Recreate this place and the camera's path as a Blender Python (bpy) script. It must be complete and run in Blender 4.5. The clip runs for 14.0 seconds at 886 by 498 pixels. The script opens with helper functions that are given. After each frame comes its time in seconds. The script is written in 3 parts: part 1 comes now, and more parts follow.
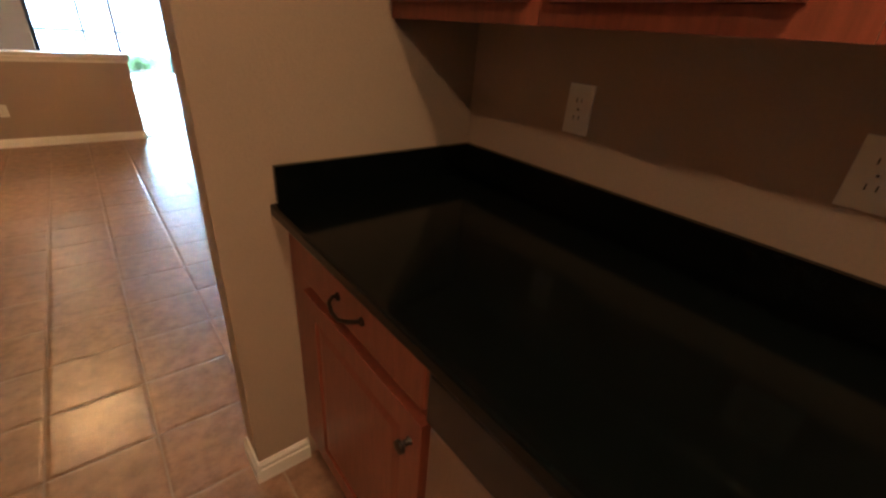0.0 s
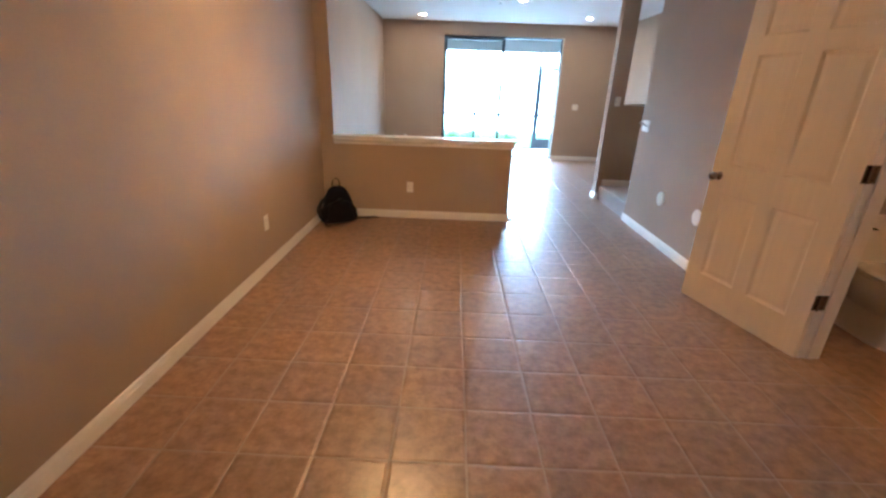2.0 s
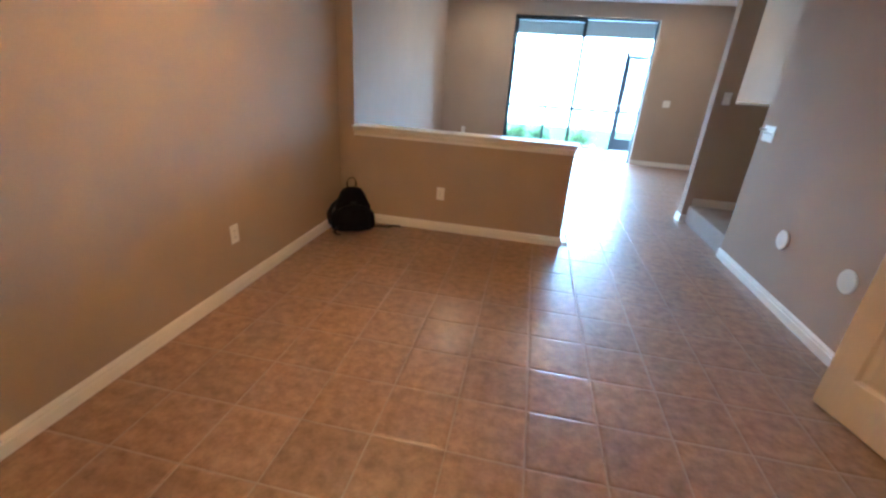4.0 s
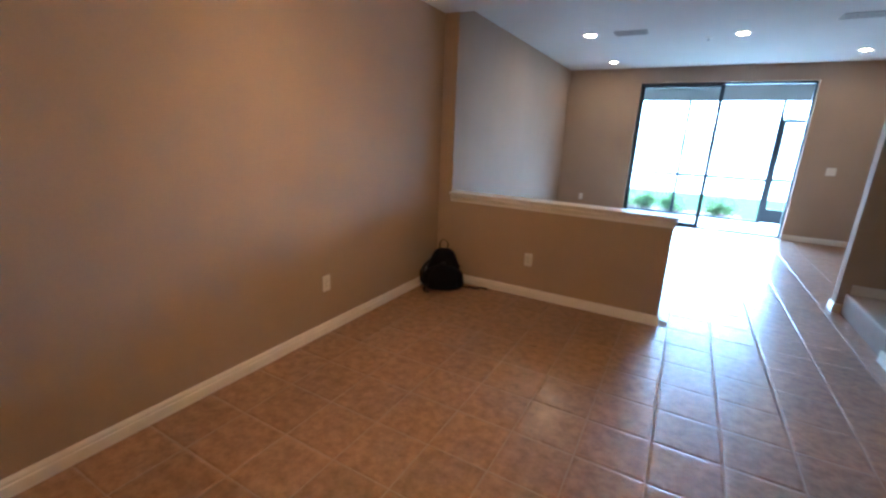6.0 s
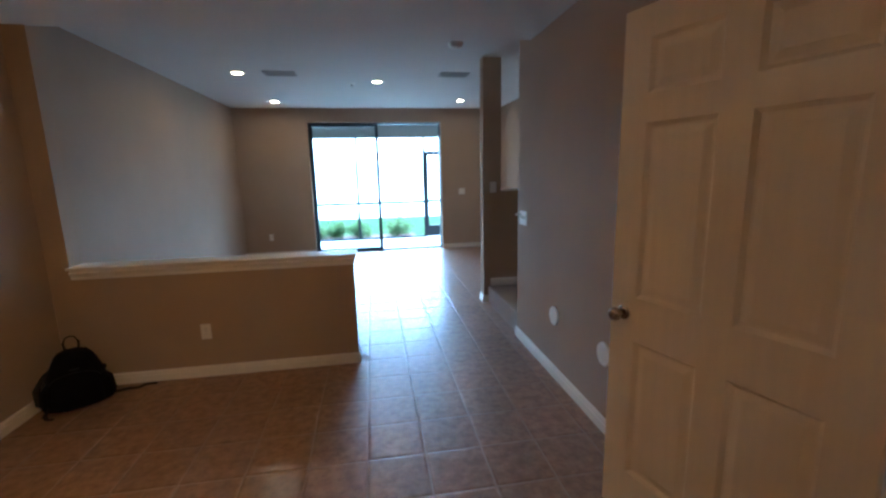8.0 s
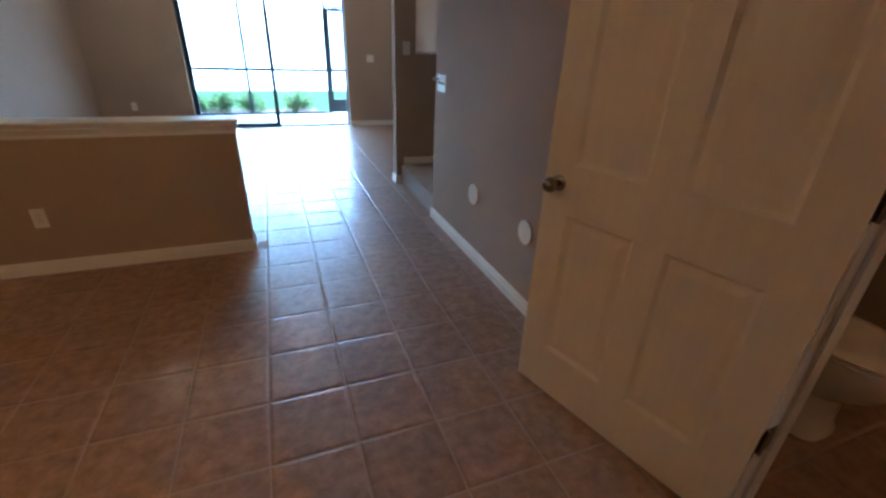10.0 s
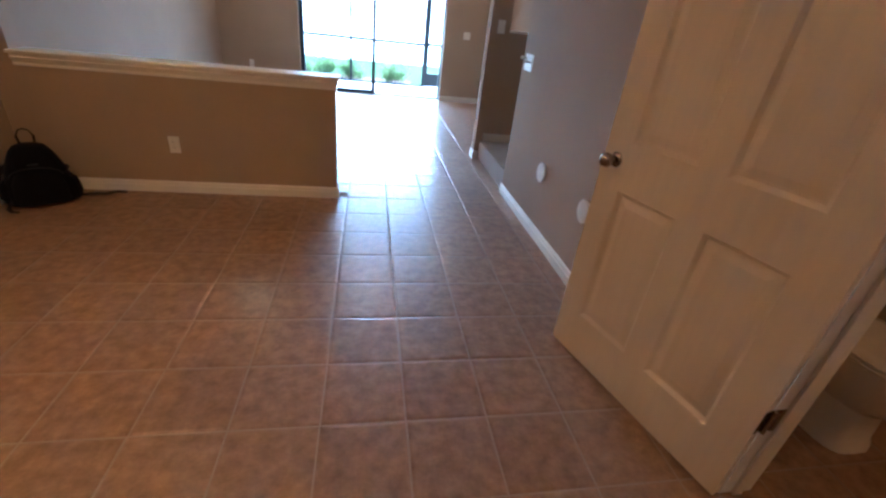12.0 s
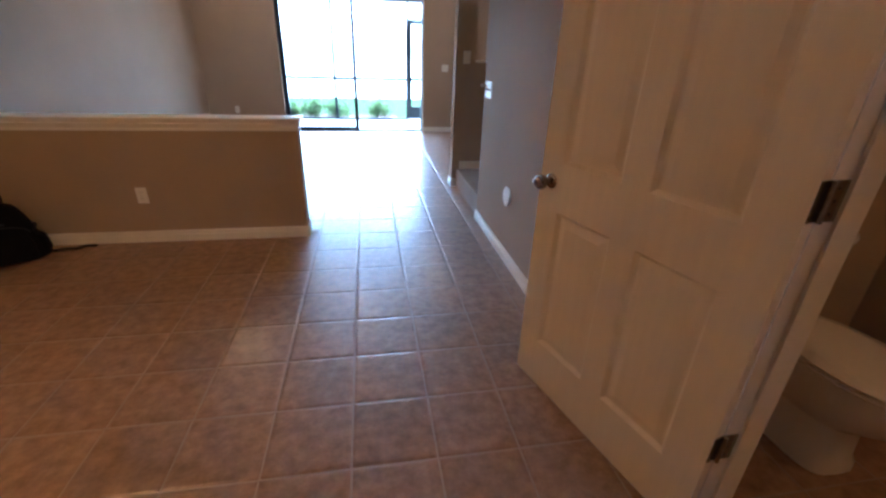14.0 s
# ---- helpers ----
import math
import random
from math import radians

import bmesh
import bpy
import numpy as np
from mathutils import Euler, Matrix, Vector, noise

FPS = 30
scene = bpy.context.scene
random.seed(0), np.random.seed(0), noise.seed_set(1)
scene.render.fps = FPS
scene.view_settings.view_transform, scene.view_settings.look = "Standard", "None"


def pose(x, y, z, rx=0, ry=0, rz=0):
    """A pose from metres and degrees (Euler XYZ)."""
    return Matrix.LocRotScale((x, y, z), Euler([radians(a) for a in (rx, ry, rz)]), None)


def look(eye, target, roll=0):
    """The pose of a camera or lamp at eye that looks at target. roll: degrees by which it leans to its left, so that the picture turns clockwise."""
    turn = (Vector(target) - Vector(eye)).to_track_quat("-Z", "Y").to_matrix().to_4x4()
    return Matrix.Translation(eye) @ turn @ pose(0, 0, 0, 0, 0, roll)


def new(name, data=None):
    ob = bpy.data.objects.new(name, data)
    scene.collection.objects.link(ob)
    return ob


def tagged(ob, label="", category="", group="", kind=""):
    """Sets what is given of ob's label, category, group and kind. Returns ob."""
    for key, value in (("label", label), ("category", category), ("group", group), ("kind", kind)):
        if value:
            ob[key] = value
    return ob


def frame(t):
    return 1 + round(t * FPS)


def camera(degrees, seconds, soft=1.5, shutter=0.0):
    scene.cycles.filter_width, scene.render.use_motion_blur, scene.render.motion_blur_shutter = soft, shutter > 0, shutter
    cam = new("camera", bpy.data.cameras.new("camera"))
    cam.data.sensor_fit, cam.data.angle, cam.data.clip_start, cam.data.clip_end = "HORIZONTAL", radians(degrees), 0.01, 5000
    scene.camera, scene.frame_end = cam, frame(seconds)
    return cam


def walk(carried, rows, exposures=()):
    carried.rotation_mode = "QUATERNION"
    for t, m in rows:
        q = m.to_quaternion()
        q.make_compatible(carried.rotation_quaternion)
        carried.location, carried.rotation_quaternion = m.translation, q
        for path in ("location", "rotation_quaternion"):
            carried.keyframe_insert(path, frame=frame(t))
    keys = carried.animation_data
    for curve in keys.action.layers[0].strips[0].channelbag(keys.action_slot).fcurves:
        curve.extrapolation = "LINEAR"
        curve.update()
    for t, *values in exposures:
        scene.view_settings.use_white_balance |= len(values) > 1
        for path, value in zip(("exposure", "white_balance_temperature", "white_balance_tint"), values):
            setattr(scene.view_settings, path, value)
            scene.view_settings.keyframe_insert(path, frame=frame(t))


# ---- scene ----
cam = camera(92.6, 14.0, soft=2.6)
PATH = [
    (0, (0.12, -0.121, 1.345), (1.278, 1.23, 0.431), 4.6),
    (0.5, (0.092, 0.206, 1.374), (0.844, 1.86, 0.538), 3.4),
    (1, (-0.030, 0.593, 1.351), (0.398, 2.376, 0.551), 2.7),
    (1.5, (-0.112, 0.899, 1.369), (0.255, 2.721, 0.63), 2.7),
    (2, (-0.059, 1.211, 1.39), (-0.087, 3.08, 0.679), 2.1),
    (2.2, (-0.037, 1.329, 1.383), (-0.083, 3.185, 0.641), 1.1),
    (4.3, (0.211, 2.259, 1.351), (-0.160, 4.066, 0.577), 3.5),
    (4.5, (0.21, 2.303, 1.345), (-0.196, 4.094, 0.552), 3.0),
    (5, (0.283, 2.391, 1.319), (-0.48, 4.078, 0.562), 5.3),
    (5.5, (0.456, 2.361, 1.368), (-0.495, 4.014, 0.765), 2.2),
    (6, (0.589, 2.241, 1.418), (-0.348, 3.927, 0.893), 2.4),
    (6.5, (0.643, 2.24, 1.524), (-0.442, 3.893, 1.223), 0.8),
    (7, (0.728, 2.318, 1.547), (-0.331, 3.999, 1.311), 1.7),
    (7.5, (0.775, 2.482, 1.491), (0.268, 4.391, 1.18), 1.1),
    (8, (0.747, 2.588, 1.479), (1.065, 4.53, 1.12), -1.3),
    (8.5, (0.821, 2.685, 1.454), (1.596, 4.462, 0.962), 1.0),
    (9, (0.827, 2.827, 1.37), (1.51, 4.544, 0.606), 0.6),
    (9.2, (0.801, 2.883, 1.349), (1.572, 4.527, 0.511), 1.7),
    (11.3, (0.841, 2.849, 1.316), (1.262, 4.609, 0.465), 4.4),
    (11.5, (0.835, 2.795, 1.318), (1.249, 4.566, 0.485), 5.0),
    (12, (0.806, 2.645, 1.298), (1.164, 4.371, 0.352), 6.5),
    (12.5, (0.841, 2.612, 1.315), (1.01, 4.401, 0.437), 4.7),
    (13, (0.908, 2.615, 1.337), (1.035, 4.446, 0.544), 2.8),
    (13.5, (0.956, 2.632, 1.343), (1.083, 4.478, 0.585), 2.2),
    (14, (1.064, 2.649, 1.315), (1.392, 4.437, 0.482), 1.9),
]
EXPOSURES = [(0, 4.75, 4200, 0), (0.5, 4.85, 4150, 0), (1, 4.82, 4050, 0), (1.5, 5.05, 4000, -2), (2, 5.0, 3950, -1), (4.5, 4.75, 3800, -3), (6, 4.42, 3850, 0), (7, 4.05, 3950, 1), (8, 3.58, 3850, -3), (9, 3.32, 3850, -3), (11.5, 4.25, 4000, 2), (12.5, 4.2, 4000, 3), (14, 4.05, 4050, 4)]
walk(cam, [(t, look(eye, target, roll)) for t, eye, target, roll in PATH], EXPOSURES)

# ---- world and lights ----
world = bpy.data.worlds.new("sky")
scene.world = world
world.use_nodes = True
wn = world.node_tree
sky = wn.nodes.new("ShaderNodeTexSky")
sky.sky_type, sky.sun_disc = "NISHITA", False
sky.sun_elevation, sky.sun_rotation = radians(55), 0.0
sky.dust_density = 3.0
haze = wn.nodes.new("ShaderNodeHueSaturation")   # a hazy, whitish sky
haze.inputs["Saturation"].default_value = 0.4
wn.links.new(sky.outputs[0], haze.inputs["Color"])
wn.links.new(haze.outputs[0], wn.nodes["Background"].inputs[0])
wn.nodes["Background"].inputs[1].default_value = 0.19

sun = new("sun", bpy.data.lights.new("sun", "SUN"))
sun.data.energy, sun.data.angle, sun.data.color = 0.9, radians(20), (1.0, 0.97, 0.90)
sun.matrix_world = look((0, 20 + 10 * math.cos(radians(55)), 10 * math.sin(radians(55))), (0, 20, 0))

SHADE_GLOW, BULB_GLOW, CAN_GLOW, HALL_FILL_GLOW, KITCHEN_GLOW, VANITY_GLOW = 1.75, 4.6, 14.0, 3.5, 20.0, 1.25


# ---- materials ----
def mat(name, base, rough=0.6, metal=0.0, grain=0.0, grain_scale=60.0, blotch=0.0, blotch_scale=3.0, bump=0.0, bump_scale=200.0, spec=0.5, coat=0.0, stretch=(1, 1, 1), rand=0.0):
    m = bpy.data.materials.new(name)
    m.use_nodes = True
    n, l = m.node_tree.nodes, m.node_tree.links
    b = n["Principled BSDF"]
    b.inputs["Roughness"].default_value, b.inputs["Metallic"].default_value = rough, metal
    b.inputs["Specular IOR Level"].default_value, b.inputs["Coat Weight"].default_value = spec, coat
    co = n.new("ShaderNodeTexCoord")
    mp = n.new("ShaderNodeMapping")
    mp.inputs["Scale"].default_value = stretch
    l.new(co.outputs["Object"], mp.inputs[0])
    col = n.new("ShaderNodeRGB")
    col.outputs[0].default_value = (*base, 1)
    out = col.outputs[0]

    def vary(out, scale, amount, detail):
        t = n.new("ShaderNodeTexNoise")
        t.inputs["Scale"].default_value, t.inputs["Detail"].default_value = scale, detail
        l.new(mp.outputs[0], t.inputs["Vector"])
        r = n.new("ShaderNodeMapRange")
        r.inputs["From Min"].default_value, r.inputs["From Max"].default_value = 0.25, 0.75
        r.inputs["To Min"].default_value, r.inputs["To Max"].default_value = 1 - amount, 1 + amount
        l.new(t.outputs["Fac"], r.inputs[0])
        h = n.new("ShaderNodeHueSaturation")
        l.new(r.outputs[0], h.inputs["Value"])
        l.new(out, h.inputs["Color"])
        return h.outputs[0]

    if grain:
        out = vary(out, grain_scale, grain, 4)
    if blotch:
        out = vary(out, blotch_scale, blotch, 3)
    if rand:
        o = n.new("ShaderNodeObjectInfo")
        r = n.new("ShaderNodeMapRange")
        r.inputs["To Min"].default_value, r.inputs["To Max"].default_value = 1 - rand, 1 + rand
        l.new(o.outputs["Random"], r.inputs[0])
        h = n.new("ShaderNodeHueSaturation")
        l.new(r.outputs[0], h.inputs["Value"])
        l.new(out, h.inputs["Color"])
        out = h.outputs[0]
    l.new(out, b.inputs["Base Color"])
    if bump:
        t = n.new("ShaderNodeTexNoise")
        t.inputs["Scale"].default_value, t.inputs["Detail"].default_value = bump_scale, 3
        l.new(mp.outputs[0], t.inputs["Vector"])
        bp = n.new("ShaderNodeBump")
        bp.inputs["Strength"].default_value, bp.inputs["Distance"].default_value = bump, 0.004
        l.new(t.outputs["Fac"], bp.inputs["Height"])
        l.new(bp.outputs[0], b.inputs["Normal"])
    return m


def glow(name, colour, strength, base=(0.9, 0.88, 0.82)):
    m = mat(name, base, 0.35)
    b = m.node_tree.nodes["Principled BSDF"]
    b.inputs["Emission Color"].default_value, b.inputs["Emission Strength"].default_value = (*colour, 1), strength
    return m


def glass_mat(name, rough=0.0):
    m = mat(name, (0.97, 0.99, 0.98), rough)
    b = m.node_tree.nodes["Principled BSDF"]
    b.inputs["Transmission Weight"].default_value, b.inputs["IOR"].default_value = 1.0, 1.01
    return m


def tile_mat():
    m = mat("tile_ceramic", (0.285, 0.18, 0.103), 0.24, spec=0.6, coat=0.5, grain=0.06, grain_scale=55, rand=0.07, bump=0.04, bump_scale=9)
    n, l = m.node_tree.nodes, m.node_tree.links
    b = n["Principled BSDF"]
    src = b.inputs["Base Color"].links[0].from_socket
    g = n.new("ShaderNodeNewGeometry")
    t = n.new("ShaderNodeTexNoise")
    t.inputs["Scale"].default_value, t.inputs["Detail"].default_value, t.inputs["Roughness"].default_value, t.inputs["Distortion"].default_value = 17, 5, 0.6, 0.0
    l.new(g.outputs["Position"], t.inputs["Vector"])
    r = n.new("ShaderNodeValToRGB")
    r.color_ramp.elements[0].position, r.color_ramp.elements[1].position = 0.3, 0.7
    r.color_ramp.elements[0].color, r.color_ramp.elements[1].color = (0.65, 0.58, 0.52, 1), (1.31, 1.29, 1.26, 1)
    l.new(t.outputs["Fac"], r.inputs[0])
    x = n.new("ShaderNodeMix")
    x.data_type, x.blend_type = "RGBA", "MULTIPLY"
    x.inputs[0].default_value = 1.0
    l.new(src, x.inputs[6])
    l.new(r.outputs[0], x.inputs[7])
    l.new(x.outputs[2], b.inputs["Base Color"])
    b.inputs["Coat Roughness"].default_value = 0.22
    q = n.new("ShaderNodeMapRange")
    q.inputs["To Min"].default_value, q.inputs["To Max"].default_value = 0.36, 0.50
    l.new(t.outputs["Fac"], q.inputs[0])
    l.new(q.outputs[0], b.inputs["Roughness"])
    return m


PAINT = mat("taupe_wall_paint", (0.405, 0.315, 0.226), 0.8, grain=0.03, grain_scale=140, blotch=0.05, blotch_scale=1.6, bump=0.3, bump_scale=170, spec=0.15)
CEIL = mat("ceiling_paint", (0.67, 0.66, 0.64), 0.85, grain=0.04, grain_scale=90, blotch=0.03, blotch_scale=1.2, bump=0.6, bump_scale=75, spec=0.2)
TRIM = mat("trim_paint", (0.78, 0.74, 0.67), 0.38, grain=0.02, grain_scale=30, blotch=0.03, blotch_scale=4)
DOORPAINT = mat("door_paint", (0.78, 0.69, 0.55), 0.42, grain=0.03, grain_scale=40, blotch=0.03, blotch_scale=2.5, bump=0.15, bump_scale=90, stretch=(1, 1, 0.08))
TILE = tile_mat()
GROUT = mat("grout", (0.36, 0.285, 0.22), 0.92, spec=0.08, grain=0.12, grain_scale=120, blotch=0.12, blotch_scale=4)
CARPET = mat("carpet", (0.42, 0.38, 0.345), 0.95, grain=0.25, grain_scale=260, blotch=0.06, blotch_scale=7, bump=1.0, bump_scale=320, spec=0.1)
PLATE = mat("plate_plastic", (0.80, 0.77, 0.71), 0.35, grain=0.02, grain_scale=20)
SLOT = mat("slot_dark", (0.03, 0.028, 0.025), 0.7)
NICKEL = mat("satin_nickel", (0.33, 0.29, 0.25), 0.2, 1.0, grain=0.08, grain_scale=200)
BRASSY = mat("antique_brass", (0.42, 0.30, 0.17), 0.3, 1.0, grain=0.1, grain_scale=160)
BRONZE = mat("bronze_aluminium", (0.018, 0.022, 0.026), 0.42, 0.3, grain=0.1, grain_scale=60)
GRANITE = mat("black_granite", (0.003, 0.0045, 0.0048), 0.12, spec=0.2, grain=0.6, grain_scale=420, blotch=0.3, blotch_scale=30)
WOOD = mat("stained_maple", (0.19, 0.052, 0.018), 0.33, grain=0.22, grain_scale=26, blotch=0.12, blotch_scale=3, stretch=(3, 3, 0.35), bump=0.08, bump_scale=40)
IRON = mat("dark_iron_hardware", (0.03, 0.026, 0.022), 0.4, 0.8, grain=0.1, grain_scale=150)
BLACKPLASTIC = mat("black_appliance_plastic", (0.012, 0.012, 0.013), 0.25, grain=0.1, grain_scale=100)
STEEL = mat("stainless_panel", (0.36, 0.32, 0.29), 0.34, 1.0, grain=0.08, grain_scale=60, stretch=(1, 12, 0.5))
PORCELAIN = mat("toilet_porcelain", (0.80, 0.76, 0.68), 0.12, grain=0.015, grain_scale=12, coat=0.3)
NYLON = mat("black_nylon", (0.005, 0.0055, 0.0085), 0.8, grain=0.3, grain_scale=300, blotch=0.25, blotch_scale=14, bump=0.7, bump_scale=240, spec=0.12)
WEBBING = mat("black_webbing", (0.008, 0.008, 0.009), 0.7, grain=0.3, grain_scale=400, bump=0.6, bump_scale=380)
CONCRETE = mat("lanai_concrete", (0.46, 0.45, 0.43), 0.8, grain=0.12, grain_scale=70, blotch=0.1, blotch_scale=1.5, bump=0.4, bump_scale=120)
STUCCO = mat("stucco", (0.27, 0.265, 0.25), 0.9, spec=0.1, grain=0.08, grain_scale=80, blotch=0.05, blotch_scale=1, bump=0.8, bump_scale=90)
GRASS = mat("lawn_grass", (0.040, 0.066, 0.018), 0.9, spec=0.03, grain=0.35, grain_scale=40, blotch=0.2, blotch_scale=0.6, bump=1.0, bump_scale=60)
MULCH = mat("mulch_bed", (0.10, 0.065, 0.045), 0.95, spec=0.03, grain=0.4, grain_scale=50, blotch=0.2, blotch_scale=5, bump=1.0, bump_scale=45)
WATER = mat("pond_water", (0.03, 0.05, 0.05), 0.06, bump=0.15, bump_scale=2)
LEAF = mat("shrub_leaf", (0.12, 0.165, 0.085), 0.6, spec=0.2, grain=0.25, grain_scale=15, blotch=0.25, blotch_scale=4)
LEAF_NODES, LEAF_LINKS = LEAF.node_tree.nodes, LEAF.node_tree.links
through_leaf, leaf_mix = LEAF_NODES.new("ShaderNodeBsdfTranslucent"), LEAF_NODES.new("ShaderNodeMixShader")
through_leaf.inputs[0].default_value, leaf_mix.inputs[0].default_value = (0.20, 0.27, 0.09, 1), 0.45
LEAF_LINKS.new(LEAF_NODES["Principled BSDF"].outputs[0], leaf_mix.inputs[1])
LEAF_LINKS.new(through_leaf.outputs[0], leaf_mix.inputs[2])
LEAF_LINKS.new(leaf_mix.outputs[0], LEAF_NODES["Material Output"].inputs[0])
STEM = mat("shrub_stem", (0.10, 0.07, 0.045), 0.85, grain=0.2, grain_scale=60)
SHADE = glow("lit_frosted_glass", (1.0, 0.41, 0.09), SHADE_GLOW)
BULB = glow("lit_bulb", (1.0, 0.41, 0.10), BULB_GLOW)
VANITYSHADE = glow("lit_vanity_glass", (1.0, 0.41, 0.10), VANITY_GLOW)
CANLIGHT = glow("lit_can_lens", (1.0, 0.53, 0.21), CAN_GLOW)
HALLFILL = glow("hall_fill_lens", (1.0, 0.44, 0.13), HALL_FILL_GLOW)
KITCHENLIGHT = glow("lit_kitchen_lens", (1.0, 0.47, 0.15), KITCHEN_GLOW)
GLASS = glass_mat("clear_glass")


# ---- shape helpers ----
def box(bm, x0, x1, y0, y1, z0, z1, bevel=0.0):
    r = bmesh.ops.create_cube(bm, size=1.0)
    vs = r["verts"]
    for v in vs:
        v.co = Vector(((x0 + x1) / 2 + v.co.x * (x1 - x0), (y0 + y1) / 2 + v.co.y * (y1 - y0), (z0 + z1) / 2 + v.co.z * (z1 - z0)))
    if bevel:
        es = {e for v in vs for e in v.link_edges}
        bmesh.ops.bevel(bm, geom=list(es), offset=bevel, segments=2, affect="EDGES", profile=0.5)
    return bm


def boxes(*rows, bevel=0.0):
    bm = bmesh.new()
    for r in rows:
        box(bm, *r, bevel=bevel)
    return bm


def lathe(profile, segs=24, centre=(0, 0, 0), m=None, bm=None):
    """A turned shape: profile of (radius, height)."""
    bm = bm or bmesh.new()
    rings = []
    for r, h in profile:
        if r < 1e-5:
            rings.append([bm.verts.new((0, 0, h))])
        else:
            rings.append([bm.verts.new((r * math.cos(2 * math.pi * k / segs), r * math.sin(2 * math.pi * k / segs), h)) for k in range(segs)])
    for a, b in zip(rings, rings[1:]):
        for k in range(segs):
            q = (k + 1) % segs
            if len(a) == 1 and len(b) > 1:
                bm.faces.new((a[0], b[q], b[k]))
            elif len(b) == 1 and len(a) > 1:
                bm.faces.new((a[k], a[q], b[0]))
            elif len(a) > 1:
                bm.faces.new((a[k], a[q], b[q], b[k]))
    made = [v for ring in rings for v in ring]
    t = Matrix.Translation(centre) @ (m or Matrix())
    for v in made:
        v.co = t @ v.co
    return bm


def loft(rings, closed=True, bm=None):
    bm = bm or bmesh.new()
    vs = [[bm.verts.new(p) for p in ring] for ring in rings]
    k = len(vs[0])
    for a, b in zip(vs, vs[1:]):
        for i in range(k):
            bm.faces.new((a[i], a[(i + 1) % k], b[(i + 1) % k], b[i]))
    if closed:
        bm.faces.new(list(reversed(vs[0])))
        bm.faces.new(vs[-1])
    return bm


def oval(cx, cy, z, rx, ry, n=28, power=2.0):
    out = []
    for k in range(n):
        a = 2 * math.pi * k / n
        c, s = math.cos(a), math.sin(a)
        out.append((cx + rx * math.copysign(abs(c) ** (2 / power), c), cy + ry * math.copysign(abs(s) ** (2 / power), s), z))
    return out


def tube(points, radius, segs=10, flat=1.0, bm=None):
    """A bar or strap along points; flat squeezes its height."""
    bm = bm or bmesh.new()
    pts = [Vector(p) for p in points]
    rings = []
    for i, p in enumerate(pts):
        d = (pts[min(i + 1, len(pts) - 1)] - pts[max(i - 1, 0)]).normalized()
        up = Vector((0, 0, 1)) if abs(d.z) < 0.95 else Vector((0, 1, 0))
        side = d.cross(up).normalized()
        up = side.cross(d).normalized()
        rings.append([tuple(p + side * radius * math.cos(2 * math.pi * k / segs) + up * radius * flat * math.sin(2 * math.pi * k / segs)) for k in range(segs)])
    return loft(rings, True, bm)


def finish(bm, smooth=False):
    bmesh.ops.recalc_face_normals(bm, faces=bm.faces)
    if smooth:
        for f in bm.faces:
            f.smooth = True
        for e in bm.edges:
            if len(e.link_faces) == 2 and e.calc_face_angle(0) > 0.7:
                e.smooth = False


def mesh_of(name, bm, material, smooth=False):
    finish(bm, smooth)
    me = bpy.data.meshes.new(name)
    bm.to_mesh(me)
    bm.free()
    me.materials.append(material)
    return me


def part(name, bm, material, parent, label="", smooth=False):
    ob = new(name, mesh_of(name, bm, material, smooth))
    ob.parent = parent
    return tagged(ob, label)


def thing(name, label, category, at=None, group=""):
    ob = new(name)
    if at is not None:
        ob.matrix_basis = at
    return tagged(ob, label, category, group)


def structure(name, bm, material, label, category, smooth=False):
    return tagged(new(name, mesh_of(name, bm, material, smooth)), label, category, kind="structure")


def panelled(w, h, t, panels, groove=0.012, sunk=0.007, rise=0.004, lip=0.035):
    """A slab in the xz plane, x from 0 to w, y from 0 (front) to t, with raised panels on both faces."""
    bm = bmesh.new()
    xs = sorted({0.0, w, *[p[0] for p in panels], *[p[1] for p in panels]})
    zs = sorted({0.0, h, *[p[2] for p in panels], *[p[3] for p in panels]})
    for y, turn in ((0.0, False), (t, True)):
        grid = [[bm.verts.new((x, y, z)) for z in zs] for x in xs]
        chosen = []
        for i in range(len(xs) - 1):
            for k in range(len(zs) - 1):
                f = [grid[i][k], grid[i + 1][k], grid[i + 1][k + 1], grid[i][k + 1]]
                f = bm.faces.new(f if not turn else f[::-1])
                cx, cz = (xs[i] + xs[i + 1]) / 2, (zs[k] + zs[k + 1]) / 2
                if any(p[0] < cx < p[1] and p[2] < cz < p[3] for p in panels):
                    chosen.append(f)
        bm.normal_update()
        bmesh.ops.inset_individual(bm, faces=chosen, thickness=groove, depth=-sunk)
        bmesh.ops.inset_individual(bm, faces=chosen, thickness=groove * 0.6, depth=0.0)
        bmesh.ops.inset_individual(bm, faces=chosen, thickness=lip, depth=rise)
        if not turn:
            rim_f = [grid[i][0] for i in range(len(xs))] + [grid[-1][k] for k in range(1, len(zs))] + [grid[i][-1] for i in range(len(xs) - 2, -1, -1)] + [grid[0][k] for k in range(len(zs) - 2, 0, -1)]
        else:
            rim_b = [grid[i][0] for i in range(len(xs))] + [grid[-1][k] for k in range(1, len(zs))] + [grid[i][-1] for i in range(len(xs) - 2, -1, -1)] + [grid[0][k] for k in range(len(zs) - 2, 0, -1)]
    for i in range(len(rim_f)):
        j = (i + 1) % len(rim_f)
        bm.faces.new((rim_f[i], rim_b[i], rim_b[j], rim_f[j]))
    return bm


